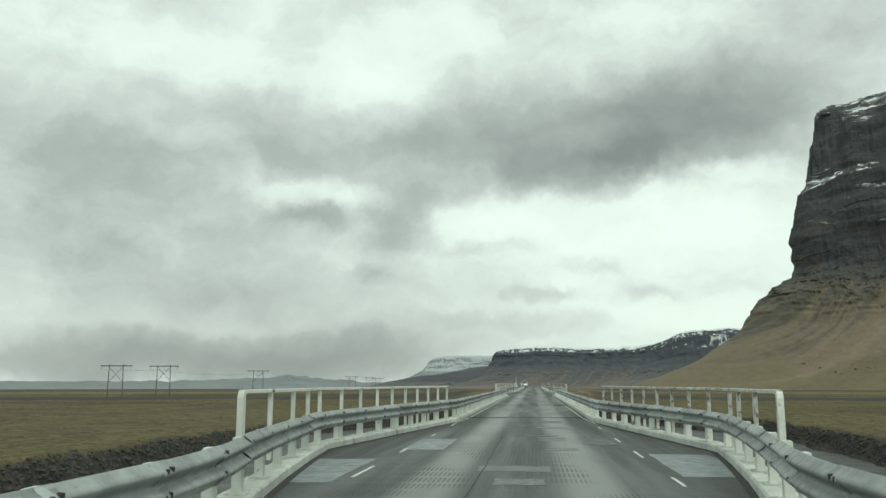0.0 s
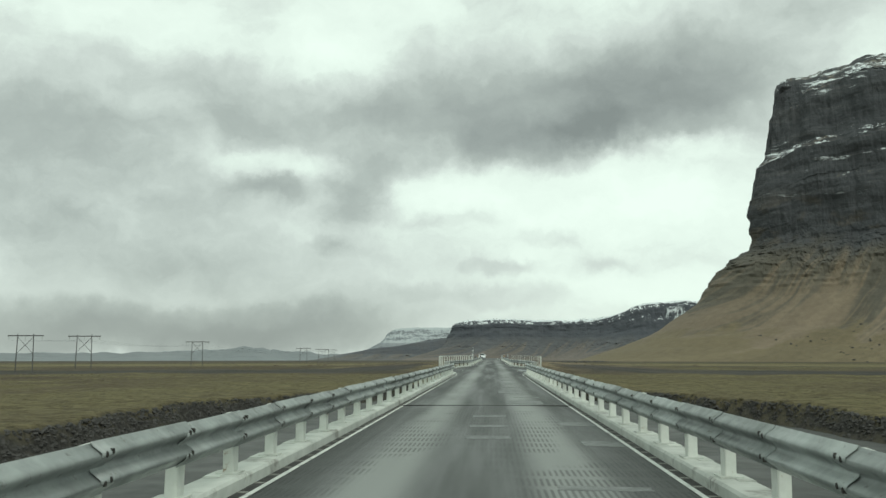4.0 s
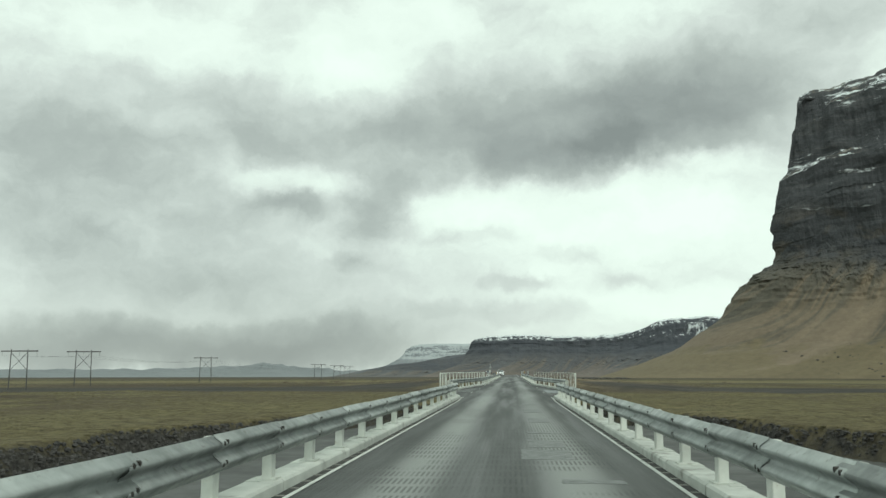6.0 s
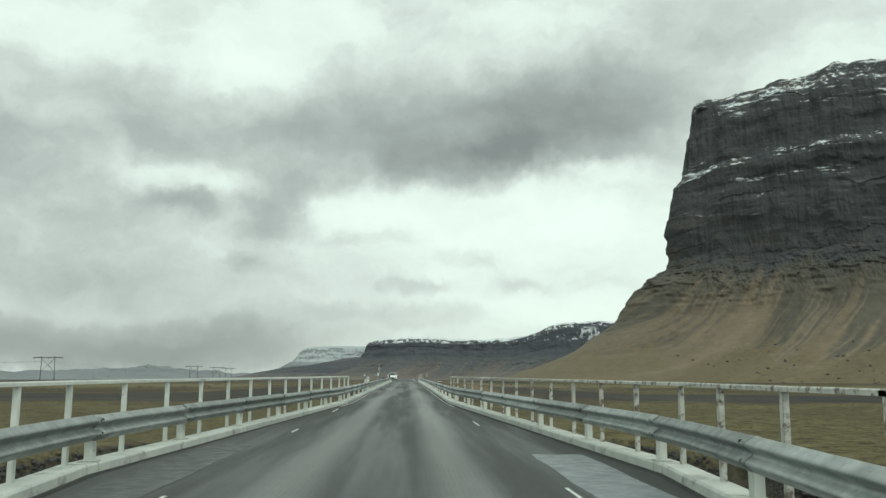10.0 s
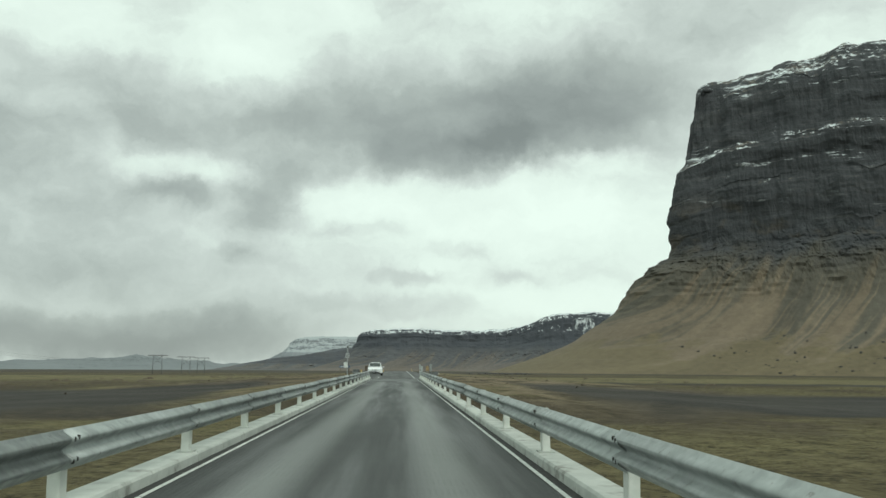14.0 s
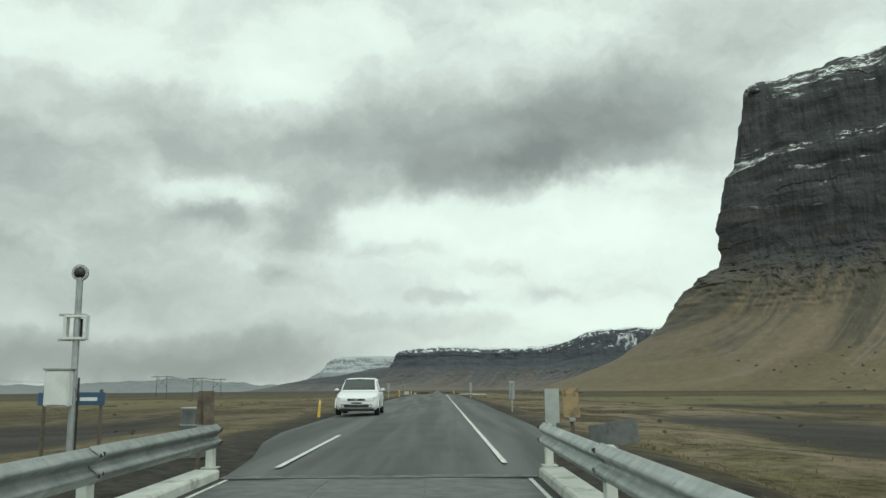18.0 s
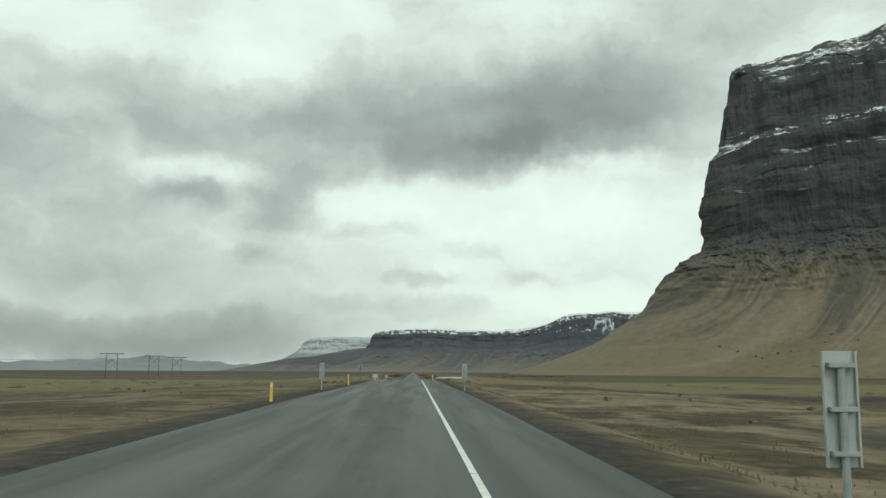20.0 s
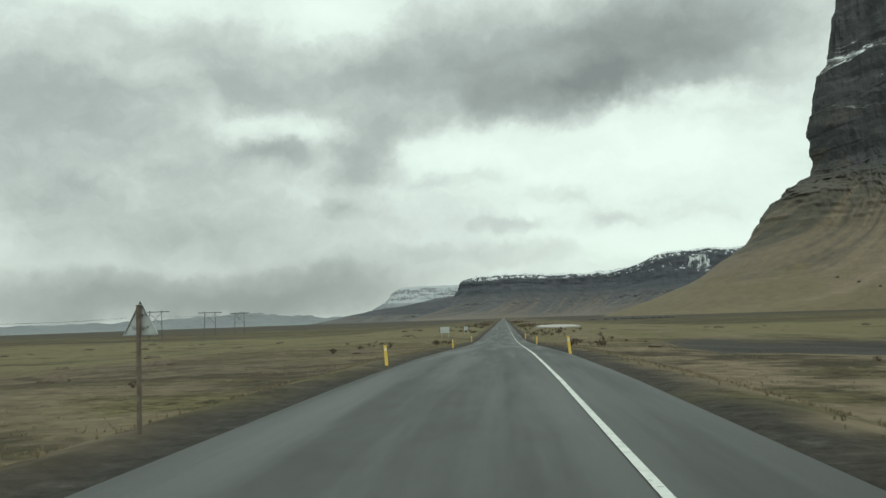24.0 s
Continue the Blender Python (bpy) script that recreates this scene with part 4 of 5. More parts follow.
# ---- materials of the things ----
PALE_BAR = surface("pale_worn_patch", (0.105, 0.114, 0.110), (0.155, 0.166, 0.160), 3, (0.45, 0.65), 0.4, 60, 0, (0.075, 0.08, 0.078), (0.55, 0.72), 2.5)
END_SLAB = surface("wet_concrete_slab", (0.066, 0.071, 0.069), (0.090, 0.096, 0.093), 1.5, (0.48, 0.62), 0.08, 30, 0, (0.056, 0.060, 0.058), (0.52, 0.7), 0.6)
PYLON_WOOD = surface("grey_tarred_wood", (0.060, 0.060, 0.060), (0.105, 0.102, 0.100), 2, (0.8, 0.95), 0.3, 20)
CAR_WHITE = surface("white_car_paint", (0.74, 0.76, 0.76), (0.80, 0.82, 0.82), 2, (0.16, 0.24), 0.0)
CAR_BLACK = surface("black_plastic", (0.018, 0.018, 0.019), (0.035, 0.035, 0.036), 30, (0.4, 0.6), 0.2, 120)
RUBBER = surface("tyre_rubber", (0.014, 0.014, 0.014), (0.03, 0.03, 0.028), 20, (0.75, 0.9), 0.3, 60)
CHROME = surface("bright_trim", (0.6, 0.6, 0.6), (0.75, 0.75, 0.75), 5, (0.12, 0.25), 0.0, 30, 1.0)
LAMP = surface("clear_headlamp", (0.72, 0.75, 0.76), (0.85, 0.87, 0.88), 30, (0.05, 0.12), 0.0, 30, 0.3)
AMBER = surface("tail_lamp_red", (0.25, 0.01, 0.01), (0.32, 0.02, 0.015), 10, (0.1, 0.2), 0.0)
PLATE = surface("number_plate_white", (0.6, 0.62, 0.65), (0.7, 0.72, 0.74), 10, (0.4, 0.5), 0.0)
SIGN_BACK = surface("grey_sign_back", (0.36, 0.39, 0.38), (0.47, 0.50, 0.49), 5, (0.4, 0.6), 0.1, 60, 0.35, (0.24, 0.25, 0.24), (0.6, 0.75), 4)
POLE_GREY = surface("zinc_pole", (0.33, 0.35, 0.35), (0.45, 0.47, 0.47), 6, (0.4, 0.6), 0.15, 70, 0.6)
YELLOW = surface("yellow_marker_plastic", (0.62, 0.42, 0.07), (0.74, 0.52, 0.10), 6, (0.45, 0.65), 0.15, 60, 0, (0.35, 0.27, 0.10), (0.6, 0.75), 8)
BOX_WHITE = surface("white_instrument_box", (0.60, 0.63, 0.61), (0.72, 0.75, 0.73), 5, (0.4, 0.6), 0.1, 60, 0, (0.42, 0.43, 0.40), (0.6, 0.75), 5)
WOOD = surface("weathered_wood", (0.085, 0.068, 0.052), (0.17, 0.14, 0.11), 8, (0.8, 0.95), 0.5, 50)
OCHRE = surface("faded_ochre_board", (0.30, 0.215, 0.115), (0.42, 0.31, 0.17), 5, (0.6, 0.8), 0.3, 40, 0, (0.12, 0.09, 0.06), (0.5, 0.65), 4)
BLUE = surface("blue_painted_steel", (0.035, 0.085, 0.16), (0.055, 0.115, 0.20), 3, (0.45, 0.6), 0.1, 20)
WIRE = surface("dark_cable", (0.03, 0.03, 0.03), (0.05, 0.05, 0.05), 3, (0.6, 0.8), 0)
REFLECTOR = surface("white_reflector", (0.7, 0.7, 0.7), (0.8, 0.8, 0.8), 10, (0.2, 0.3), 0)
SAND = surface("pale_gravel_lay_by", (0.33, 0.32, 0.30), (0.47, 0.455, 0.43), 0.4, (0.85, 1.0), 0.4, 6, 0, None, (0.5, 0.6), 1, 0, False)
DARK_SHEET = surface("dull_dark_steel", (0.10, 0.11, 0.112), (0.19, 0.20, 0.202), 4, (0.5, 0.7), 0.2, 40, 0.3, (0.08, 0.075, 0.07), (0.55, 0.7), 5)


def glass_material():
    m = bpy.data.materials.new("tinted_car_glass")
    m.use_nodes = True
    b = m.node_tree.nodes["Principled BSDF"]
    b.inputs["Base Color"].default_value = (0.045, 0.055, 0.053, 1)
    b.inputs["Roughness"].default_value = 0.04
    return m


GLASS = glass_material()


# ---- white hatchback ----


def ring_body(y, w, sill, belt, top, crown):
    """Half-rounded section of the car body at y: width, sill height, shoulder height, top height at the middle."""
    half = [(w * 0.86, sill), (w * 0.97, sill + 0.08), (w, sill + (belt - sill) * 0.45), (w * 0.985, belt - 0.06), (w * 0.94, belt), (w * crown, top - 0.015), (w * crown * 0.5, top)]
    return [Vector((x, y, z)) for x, z in half] + [Vector((-x, y, z)) for x, z in half[::-1]]


def loft(rings):
    bm = bmesh.new()
    rows = [[bm.verts.new(p) for p in r] for r in rings]
    n = len(rows[0])
    for a, b in zip(rows, rows[1:]):
        for i in range(n):
            bm.faces.new((a[i], a[(i + 1) % n], b[(i + 1) % n], b[i]))
    bm.faces.new(rows[0][::-1])
    bm.faces.new(rows[-1])
    bmesh.ops.recalc_face_normals(bm, faces=bm.faces)
    return bm


def panel(points, depth=0.012):
    """A flat plate through points, with thickness away from its face."""
    bm = bmesh.new()
    vs = [bm.verts.new(p) for p in points]
    f = bm.faces.new(vs)
    f.normal_update()
    back = [bm.verts.new(Vector(p) - f.normal * depth) for p in points]
    n = len(vs)
    bm.faces.new(back[::-1])
    for i in range(n):
        bm.faces.new((vs[i], back[i], back[(i + 1) % n], vs[(i + 1) % n]))
    bmesh.ops.recalc_face_normals(bm, faces=bm.faces)
    return bm


def build_car(at, turn):
    car = thing("hatchback_car", "white five-door hatchback car on the oncoming lane of the road", "car", at, turn)
    lower = [ring_body(*r) for r in (
        (0.00, 0.66, 0.30, 0.62, 0.66, 0.80), (0.10, 0.77, 0.22, 0.70, 0.74, 0.80), (0.35, 0.82, 0.20, 0.80, 0.85, 0.80), (0.75, 0.84, 0.20, 0.86, 0.92, 0.82),
        (1.05, 0.84, 0.19, 0.90, 0.97, 0.84), (1.9, 0.84, 0.19, 0.93, 0.98, 0.84), (2.9, 0.84, 0.19, 0.95, 0.99, 0.84), (3.6, 0.83, 0.21, 0.96, 1.0, 0.84), (3.88, 0.79, 0.26, 0.92, 0.98, 0.82), (3.97, 0.70, 0.34, 0.84, 0.90, 0.80))]
    part("body", loft(lower), CAR_WHITE, car, smooth=True)
    # cabin: belt half width and height, roof half width and height at each station
    shape = [(0.98, 0.75, 0.90, 0.68, 0.955), (1.30, 0.77, 0.92, 0.655, 1.175), (1.70, 0.785, 0.935, 0.60, 1.415), (2.05, 0.79, 0.94, 0.605, 1.455), (2.6, 0.79, 0.95, 0.605, 1.462), (3.15, 0.775, 0.955, 0.59, 1.435), (3.52, 0.75, 0.96, 0.56, 1.365), (3.74, 0.72, 0.95, 0.585, 1.17), (3.90, 0.69, 0.92, 0.60, 0.985)]
    cabin = []
    for y, bw, bz, rw, rz in shape:
        half = [(bw, bz - 0.06), (bw, bz), (rw + 0.045, rz - 0.075), (rw + 0.012, rz - 0.03), (rw * 0.86, rz), (rw * 0.45, rz + 0.016)]
        cabin.append([Vector((x, y, z)) for x, z in half] + [Vector((-x, y, z)) for x, z in half[::-1]])
    part("roof", loft(cabin), CAR_WHITE, car, smooth=True)

    def flank(y, up, s):
        """A point just outside the cabin's side at y, up from the belt (0) to the roof rail (1)."""
        rows = np.array(shape)
        bw, bz, rw, rz = (float(np.interp(y, rows[:, 0], rows[:, k])) for k in range(1, 5))
        return Vector((s * (bw + (rw + 0.045 - bw) * up + 0.010), y, bz + (rz - 0.075 - bz) * up))

    for s in (-1, 1):
        for spots in (((1.36, 0.10), (1.80, 0.06), (2.30, 0.06), (2.31, 0.93), (2.05, 0.95), (1.76, 0.93), (1.55, 0.90)), ((2.40, 0.06), (3.05, 0.08), (3.28, 0.14), (3.20, 0.88), (2.80, 0.94), (2.41, 0.94)), ((3.36, 0.20), (3.50, 0.30), (3.42, 0.80), (3.28, 0.86))):
            q = [flank(y, up, s) for y, up in spots]
            part("side_window", panel(q if s > 0 else q[::-1], 0.02), GLASS, car)
        mirror = part("mirror", boxed((-0.11, -0.06, -0.065), (0.11, 0.06, 0.06), 0.045, Matrix.Translation((s * 0.93, 1.42, 0.99))), CAR_WHITE, car, smooth=True)
        part("mirror_arm", boxed((min(s * 0.76, s * 0.98), 1.38, 0.905), (max(s * 0.76, s * 0.98), 1.45, 0.935), 0.01), CAR_BLACK, car)
        lamp = panel([(s * 0.36, -0.02, 0.565), (s * 0.655, -0.016, 0.575), (s * 0.66, -0.012, 0.70), (s * 0.42, -0.014, 0.675)][::s], 0.04)
        side_lamp = [(s * 0.655, -0.016, 0.575), (s * 0.765, 0.115, 0.60), (s * 0.782, 0.16, 0.735), (s * 0.66, -0.012, 0.70)][::s]
        part("indicator", panel(side_lamp, 0.03), LAMP, car, "clear corner of the headlight")
        part("headlight", lamp, LAMP, car, "clear headlight")
        part("fog_lamp", rodded((s * 0.53, -0.040, 0.375), (s * 0.53, 0.02, 0.375), 0.05, 12), LAMP, car)
        part("tail_lamp", boxed((min(s * 0.56, s * 0.78), 3.86, 0.72), (max(s * 0.56, s * 0.78), 3.94, 0.94), 0.015), AMBER, car)
        part("door_handle", boxed((min(s * 0.825, s * 0.86), 2.05, 0.80), (max(s * 0.825, s * 0.86), 2.25, 0.83), 0.008), CAR_WHITE, car)
        for y in (0.72, 3.18):
            wheel = part("wheel", boxed((-0.04, -0.05, -0.05), (0.04, 0.05, 0.05), 0.01), CAR_BLACK, car, at=Matrix.Translation((s * 0.76, y, 0.30)))
            tyre = bmesh.new()
            prof = [(0.30, -0.07), (0.295, -0.09), (0.22, -0.095), (0.19, -0.08), (0.19, 0.08), (0.22, 0.095), (0.295, 0.09), (0.30, 0.07)]
            rings = [[Vector((x, r * math.cos(k * math.tau / 28), r * math.sin(k * math.tau / 28))) for r, x in prof] for k in range(28)]
            vs = [[tyre.verts.new(p) for p in r] for r in rings]
            for k in range(28):
                for j in range(8):
                    tyre.faces.new((vs[k][j], vs[k][(j + 1) % 8], vs[(k + 1) % 28][(j + 1) % 8], vs[(k + 1) % 28][j]))
            bmesh.ops.recalc_face_normals(tyre, faces=tyre.faces)
            part("tyre", tyre, RUBBER, wheel, smooth=True)
            rim = rodded((s * 0.05, 0, 0), (s * 0.075, 0, 0), 0.06, 14)
            for k in range(5):
                a = k * math.tau / 5
                rod(rim, (s * 0.07, 0, 0), (s * 0.07, 0.185 * math.cos(a), 0.185 * math.sin(a)), 0.026, 6)
            part("rim", rim, POLE_GREY, wheel)
            arch = bmesh.new()
            for k in range(14):
                a0, a1 = math.pi * k / 14, math.pi * (k + 1) / 14
                sweep(arch, [Vector((s * 0.835, y + r * math.cos(a0), 0.30 + r * math.sin(a0))) + Vector((dx, 0, 0)) for r, dx in ((0.30, -0.05), (0.37, -0.05), (0.37, 0.012), (0.30, 0.012))],
                      [Vector((s * 0.835, y + r * math.cos(a1), 0.30 + r * math.sin(a1))) + Vector((dx, 0, 0)) for r, dx in ((0.30, -0.05), (0.37, -0.05), (0.37, 0.012), (0.30, 0.012))])
            part("wheel_arch", arch, CAR_WHITE, car)
    part("windscreen", panel([(-0.655, 1.02, 1.010), (0.0, 1.00, 1.012), (0.655, 1.02, 1.010), (0.585, 1.63, 1.408), (0.0, 1.62, 1.425), (-0.585, 1.63, 1.408)], 0.02), GLASS, car)
    part("rear_window", panel([(0.55, 3.885, 1.04), (-0.55, 3.885, 1.04), (-0.51, 3.60, 1.33), (0.51, 3.60, 1.33)], 0.02), GLASS, car)
    grille = part("grille", boxed((-0.35, -0.028, 0.575), (0.35, 0.05, 0.66), 0.008), CAR_BLACK, car)
    part("grille_trim", boxed((-0.34, -0.036, 0.612), (0.34, -0.02, 0.622)), CHROME, grille)
    part("badge", rodded((0, -0.045, 0.62), (0, -0.02, 0.62), 0.055, 18), CHROME, grille)
    part("air_intake", boxed((-0.60, -0.030, 0.315), (0.60, 0.10, 0.44), 0.012), CAR_BLACK, car)
    part("bumper_lip", boxed((-0.68, -0.025, 0.215), (0.68, 0.20, 0.285), 0.015), CAR_BLACK, car)
    plate = part("number_plate", boxed((-0.26, -0.045, 0.43), (0.26, -0.015, 0.54), 0.004), PLATE, car)
    part("plate_bar", boxed((-0.20, -0.050, 0.455), (0.20, -0.044, 0.515)), WIRE, plate)
    for s in (-0.5, 0.18):
        part("wiper", rodded((s, 0.99, 1.012), (s + 0.45, 1.03, 1.04), 0.011, 6), CAR_BLACK, car)
    part("aerial", rodded((0, 3.3, 1.44), (0, 3.48, 1.68), 0.006, 6), CAR_BLACK, car)
    part("floor_pan", boxed((-0.66, 0.3, 0.17), (0.66, 3.7, 0.24)), CAR_BLACK, car)
    return car


# ---- roadside things ----


def build_mast(x, y, z):
    mast = thing("weather_mast", "grey steel weather mast with white instrument boxes beside the bridge end", "weather mast", (x, y, z))
    h = 2.72 - z
    part("pole", rodded((0, 0, 0), (0, 0, h), 0.045, 12), POLE_GREY, mast)
    part("foot", boxed((-0.2, -0.2, 0), (0.2, 0.2, 0.08), 0.02), CONCRETE, mast)
    head = bmesh.new()
    bmesh.ops.create_icosphere(head, subdivisions=2, radius=0.085, matrix=Matrix.Translation((0, 0, h + 0.03)))
    part("sensor_head", head, CAR_BLACK, mast, "dark round sensor head", smooth=True)
    ring = bmesh.new()
    rod(ring, (0, -0.02, h + 0.03), (0, 0.02, h + 0.03), 0.115, 20)
    part("head_plate", ring, SIGN_BACK, mast)
    top = part("instrument_box", boxed((-0.075, 0.05, h - 0.86), (0.075, 0.13, h - 0.60), 0.012), CAR_BLACK, mast, "dark instrument box behind the pole")
    for lo, hi in (((-0.17, -0.06, h - 0.89), (-0.125, 0.06, h - 0.55)), ((0.10, -0.06, h - 0.89), (0.145, 0.06, h - 0.55)), ((-0.125, -0.06, h - 0.59), (0.10, 0.0, h - 0.555)), ((-0.125, -0.06, h - 0.89), (0.10, 0.0, h - 0.855))):
        part("frame_bar", boxed(lo, hi, 0.006), BOX_WHITE, mast, "white bar of the instrument frame")
    for dz in (0.55, 0.89):
        part("bracket", boxed((-0.24, -0.025, h - dz - 0.015), (0.11, 0.025, h - dz + 0.015)), POLE_GREY, mast)
    low = part("cabinet", boxed((-0.31, -0.20, h - 1.78), (0.02, -0.05, h - 1.30), 0.015), BOX_WHITE, mast, "white metal cabinet")
    part("cabinet_door", boxed((-0.29, -0.212, h - 1.76), (0.0, -0.201, h - 1.32), 0.004), BOX_WHITE, low)
    part("cabinet_lid", boxed((-0.33, -0.22, h - 1.30), (0.04, -0.04, h - 1.275), 0.006), POLE_GREY, low)
    part("cabinet_strap", boxed((-0.36, -0.05, h - 1.55), (0.06, -0.01, h - 1.51)), POLE_GREY, mast)
    part("conduit", rodded((0.06, 0.02, 0.1), (0.06, 0.02, h - 1.4), 0.015, 8), CAR_BLACK, mast)
    return mast


def build_warning_unit(x, y):
    unit = thing("warning_lamp_unit", "white metal lamp unit with a lamp arm behind the rail", "lamp unit", (x, y, 0))
    part("housing", boxed((-0.10, -0.08, 0.12), (0.10, 0.08, 0.99), 0.012), BOX_WHITE, unit)
    part("notch_plate", boxed((-0.075, -0.09, 0.80), (0.075, -0.079, 0.96), 0.004), SIGN_BACK, unit)
    part("side_panel", boxed((-0.36, -0.02, 0.26), (-0.27, 0.02, 0.76), 0.006, Matrix.Translation((0.02, 0, 0.02)) @ Matrix.Rotation(radians(8), 4, "Y")), BOX_WHITE, unit, "leaning pale panel")
    part("side_stay", rodded((-0.26, 0.0, 0.16), (-0.17, 0.0, 0.78), 0.02, 8), POLE_GREY, unit)
    part("arm", rodded((-0.08, 0, 0.97), (-0.23, 0, 1.10), 0.013, 8), POLE_GREY, unit)
    lamp = part("lamp_head", rodded((-0.26, -0.07, 1.13), (-0.26, 0.05, 1.13), 0.055, 16), BOX_WHITE, unit)
    part("lamp_glass", rodded((-0.26, -0.08, 1.13), (-0.26, -0.071, 1.13), 0.045, 16), LAMP, lamp)
    part("cross_bar", boxed((-0.4, -0.03, 0.14), (0.3, 0.0, 0.17)), POLE_GREY, unit)
    part("base_block", boxed((-0.25, -0.12, -0.02), (0.2, 0.12, 0.13), 0.01), KERB, unit)
    return unit


def build_marker_board(x, y, z, turn=0, group="marker boards"):
    board = thing("marker_board", "tall narrow marker board seen from its grey clamped back", "road sign", (x, y, z), turn, group)
    part("pole", rodded((0, 0.02, 0), (0, 0.02, 1.22 - z), 0.03, 10), POLE_GREY, board)
    top = 1.33 - z
    plate = boxed((-0.125, 0.05, top - 0.82), (0.125, 0.062, top), 0.004)
    plate = part("plate", plate, SIGN_BACK, board)
    for e in (-0.118, 0.118):
        part("fold", boxed((e - 0.008, 0.026, top - 0.82), (e + 0.008, 0.05, top)), SIGN_BACK, plate)
    for k in (0.10, 0.41, 0.72):
        part("clamp", boxed((-0.10, -0.018, top - k - 0.02), (0.10, 0.048, top - k + 0.015), 0.004), POLE_GREY, board)
    return board


def build_end_board(x, y, mat, label, lean=0.0, w=0.13):
    board = thing("bridge_end_board", label, "marker board", (x, y, 0.0), 0, "bridge end boards")
    tilt = Matrix.Rotation(radians(lean), 4, "Y")
    part("plate", boxed((-w, -0.012, 0.66), (w, 0.012, 1.13), 0.004, tilt), mat, board)
    part("stake", boxed((-0.03, 0.014, -0.2), (0.03, 0.05, 1.1), 0.005, tilt), WOOD, board)
    part("rail_clip", boxed((-0.05, -0.03, 0.60), (0.05, 0.06, 0.66), 0.004, tilt), POLE_GREY, board)
    return board


def build_triangle_sign(x, y, z):
    sign = thing("triangle_sign", "grey back of a triangular road sign on a brown post", "road sign", (x, y, z), -12)
    part("post", boxed((-0.024, -0.085, 0), (0.024, -0.04, 1.42 - z), 0.006), WOOD, sign)
    s, base = 0.24, 1.07 - z
    tri = [(-s, -0.02, base), (0, -0.02, base + s * 1.74), (s, -0.02, base)]
    plate = part("plate", panel(tri[::-1], 0.01), SIGN_BACK, sign)
    for a, b in zip(tri, tri[1:] + tri[:1]):
        part("rim", rodded((a[0], -0.025, a[2]), (b[0], -0.025, b[2]), 0.010, 6), POLE_GREY, plate)
    for k in (0.10, 0.26):
        part("clamp", boxed((-0.14 + k * 0.3, -0.042, base + k - 0.012), (0.14 - k * 0.3, -0.018, base + k + 0.012)), POLE_GREY, sign)
    part("top_cap", boxed((-0.028, -0.089, 1.42 - z), (0.028, -0.036, 1.435 - z), 0.004), WOOD, sign)
    return sign


def build_road_post():
    post = thing("road_marker_post", "slim yellow plastic marker post on the road verge", "marker post", (0, 0, -50), 0, "yellow road posts")
    bm = bmesh.new()
    ring = lambda z, w: [Vector((dx * w, dy * w, z)) for dx, dy in ((-0.055, -0.03), (0.055, -0.03), (0.04, 0.03), (-0.04, 0.03))]
    sweep(bm, ring(-0.25, 1.0), ring(0.66, 0.9))
    part("shaft", bm, YELLOW, post)
    part("cap", boxed((-0.05, -0.028, 0.66), (0.05, 0.028, 0.68), 0.006), YELLOW, post)
    part("reflector", boxed((-0.025, -0.036, 0.50), (0.025, -0.027, 0.60), 0.003), REFLECTOR, post)
    return post


def build_info_board(x, y, z, w=1.15, h=0.75):
    board = thing("info_board", "pale grey information board on two legs beside the road", "road sign", (x, y, z), 6, "roadside boards")
    for s in (-1, 1):
        part("leg", rodded((s * w * 0.36, 0.02, 0), (s * w * 0.36, 0.02, 0.75 + h), 0.03, 8), POLE_GREY, board)
    part("plate", boxed((-w / 2, -0.015, 0.7), (w / 2, 0.015, 0.7 + h), 0.006), SIGN_BACK, board)
    part("stiffener", boxed((-w / 2, -0.035, 0.95), (w / 2, -0.016, 0.99)), POLE_GREY, board)
    return board


def build_pylon():
    pylon = thing("power_pylon", "dark weathered wooden H-frame power line pylon standing on the plain", "pylon", (0, 0, -90), 0, "power line pylons")
    for s in (-2.4, 2.4):
        part("pole", rodded((s * 1.08, 0, -0.5), (s, 0, 11.2), 0.17, 8, 0.12), PYLON_WOOD, pylon)
    part("cross_arm", boxed((-5.4, -0.12, 10.5), (5.4, 0.12, 10.8), 0.03), PYLON_WOOD, pylon)
    for a, b in (((-2.5, 0, 5.4), (2.4, 0, 10.3)), ((2.5, 0, 5.4), (-2.4, 0, 10.3))):
        part("brace", rodded(a, b, 0.07, 6), PYLON_WOOD, pylon)
    for s in (-5.0, 0.0, 5.0):
        part("insulator", rodded((s, 0, 10.5), (s, 0, 9.4), 0.09, 8), SIGN_BACK, pylon)
    return pylon


def build_name_sign(x, y, z):
    sign = thing("name_sign", "small blue place sign on two dark posts beside the mast", "road sign", (x, y, z), 4)
    for k in (-0.38, 0.40):
        part("post", rodded((k, 0.03, 0), (k, 0.03, 1.16 - z), 0.025, 8), WOOD, sign)
    plate = part("plate", boxed((-0.46, -0.012, 0.94 - z), (0.46, 0.005, 1.12 - z), 0.004), BLUE, sign)
    for k, w in ((-0.28, 0.10), (-0.03, 0.11), (0.24, 0.12)):
        part("text_bar", boxed((k - w, -0.016, 1.0 - z), (k + w, -0.011, 1.05 - z)), REFLECTOR, plate)
    return sign


def on_ground(x, y):
    return terrain(x, y)[0]


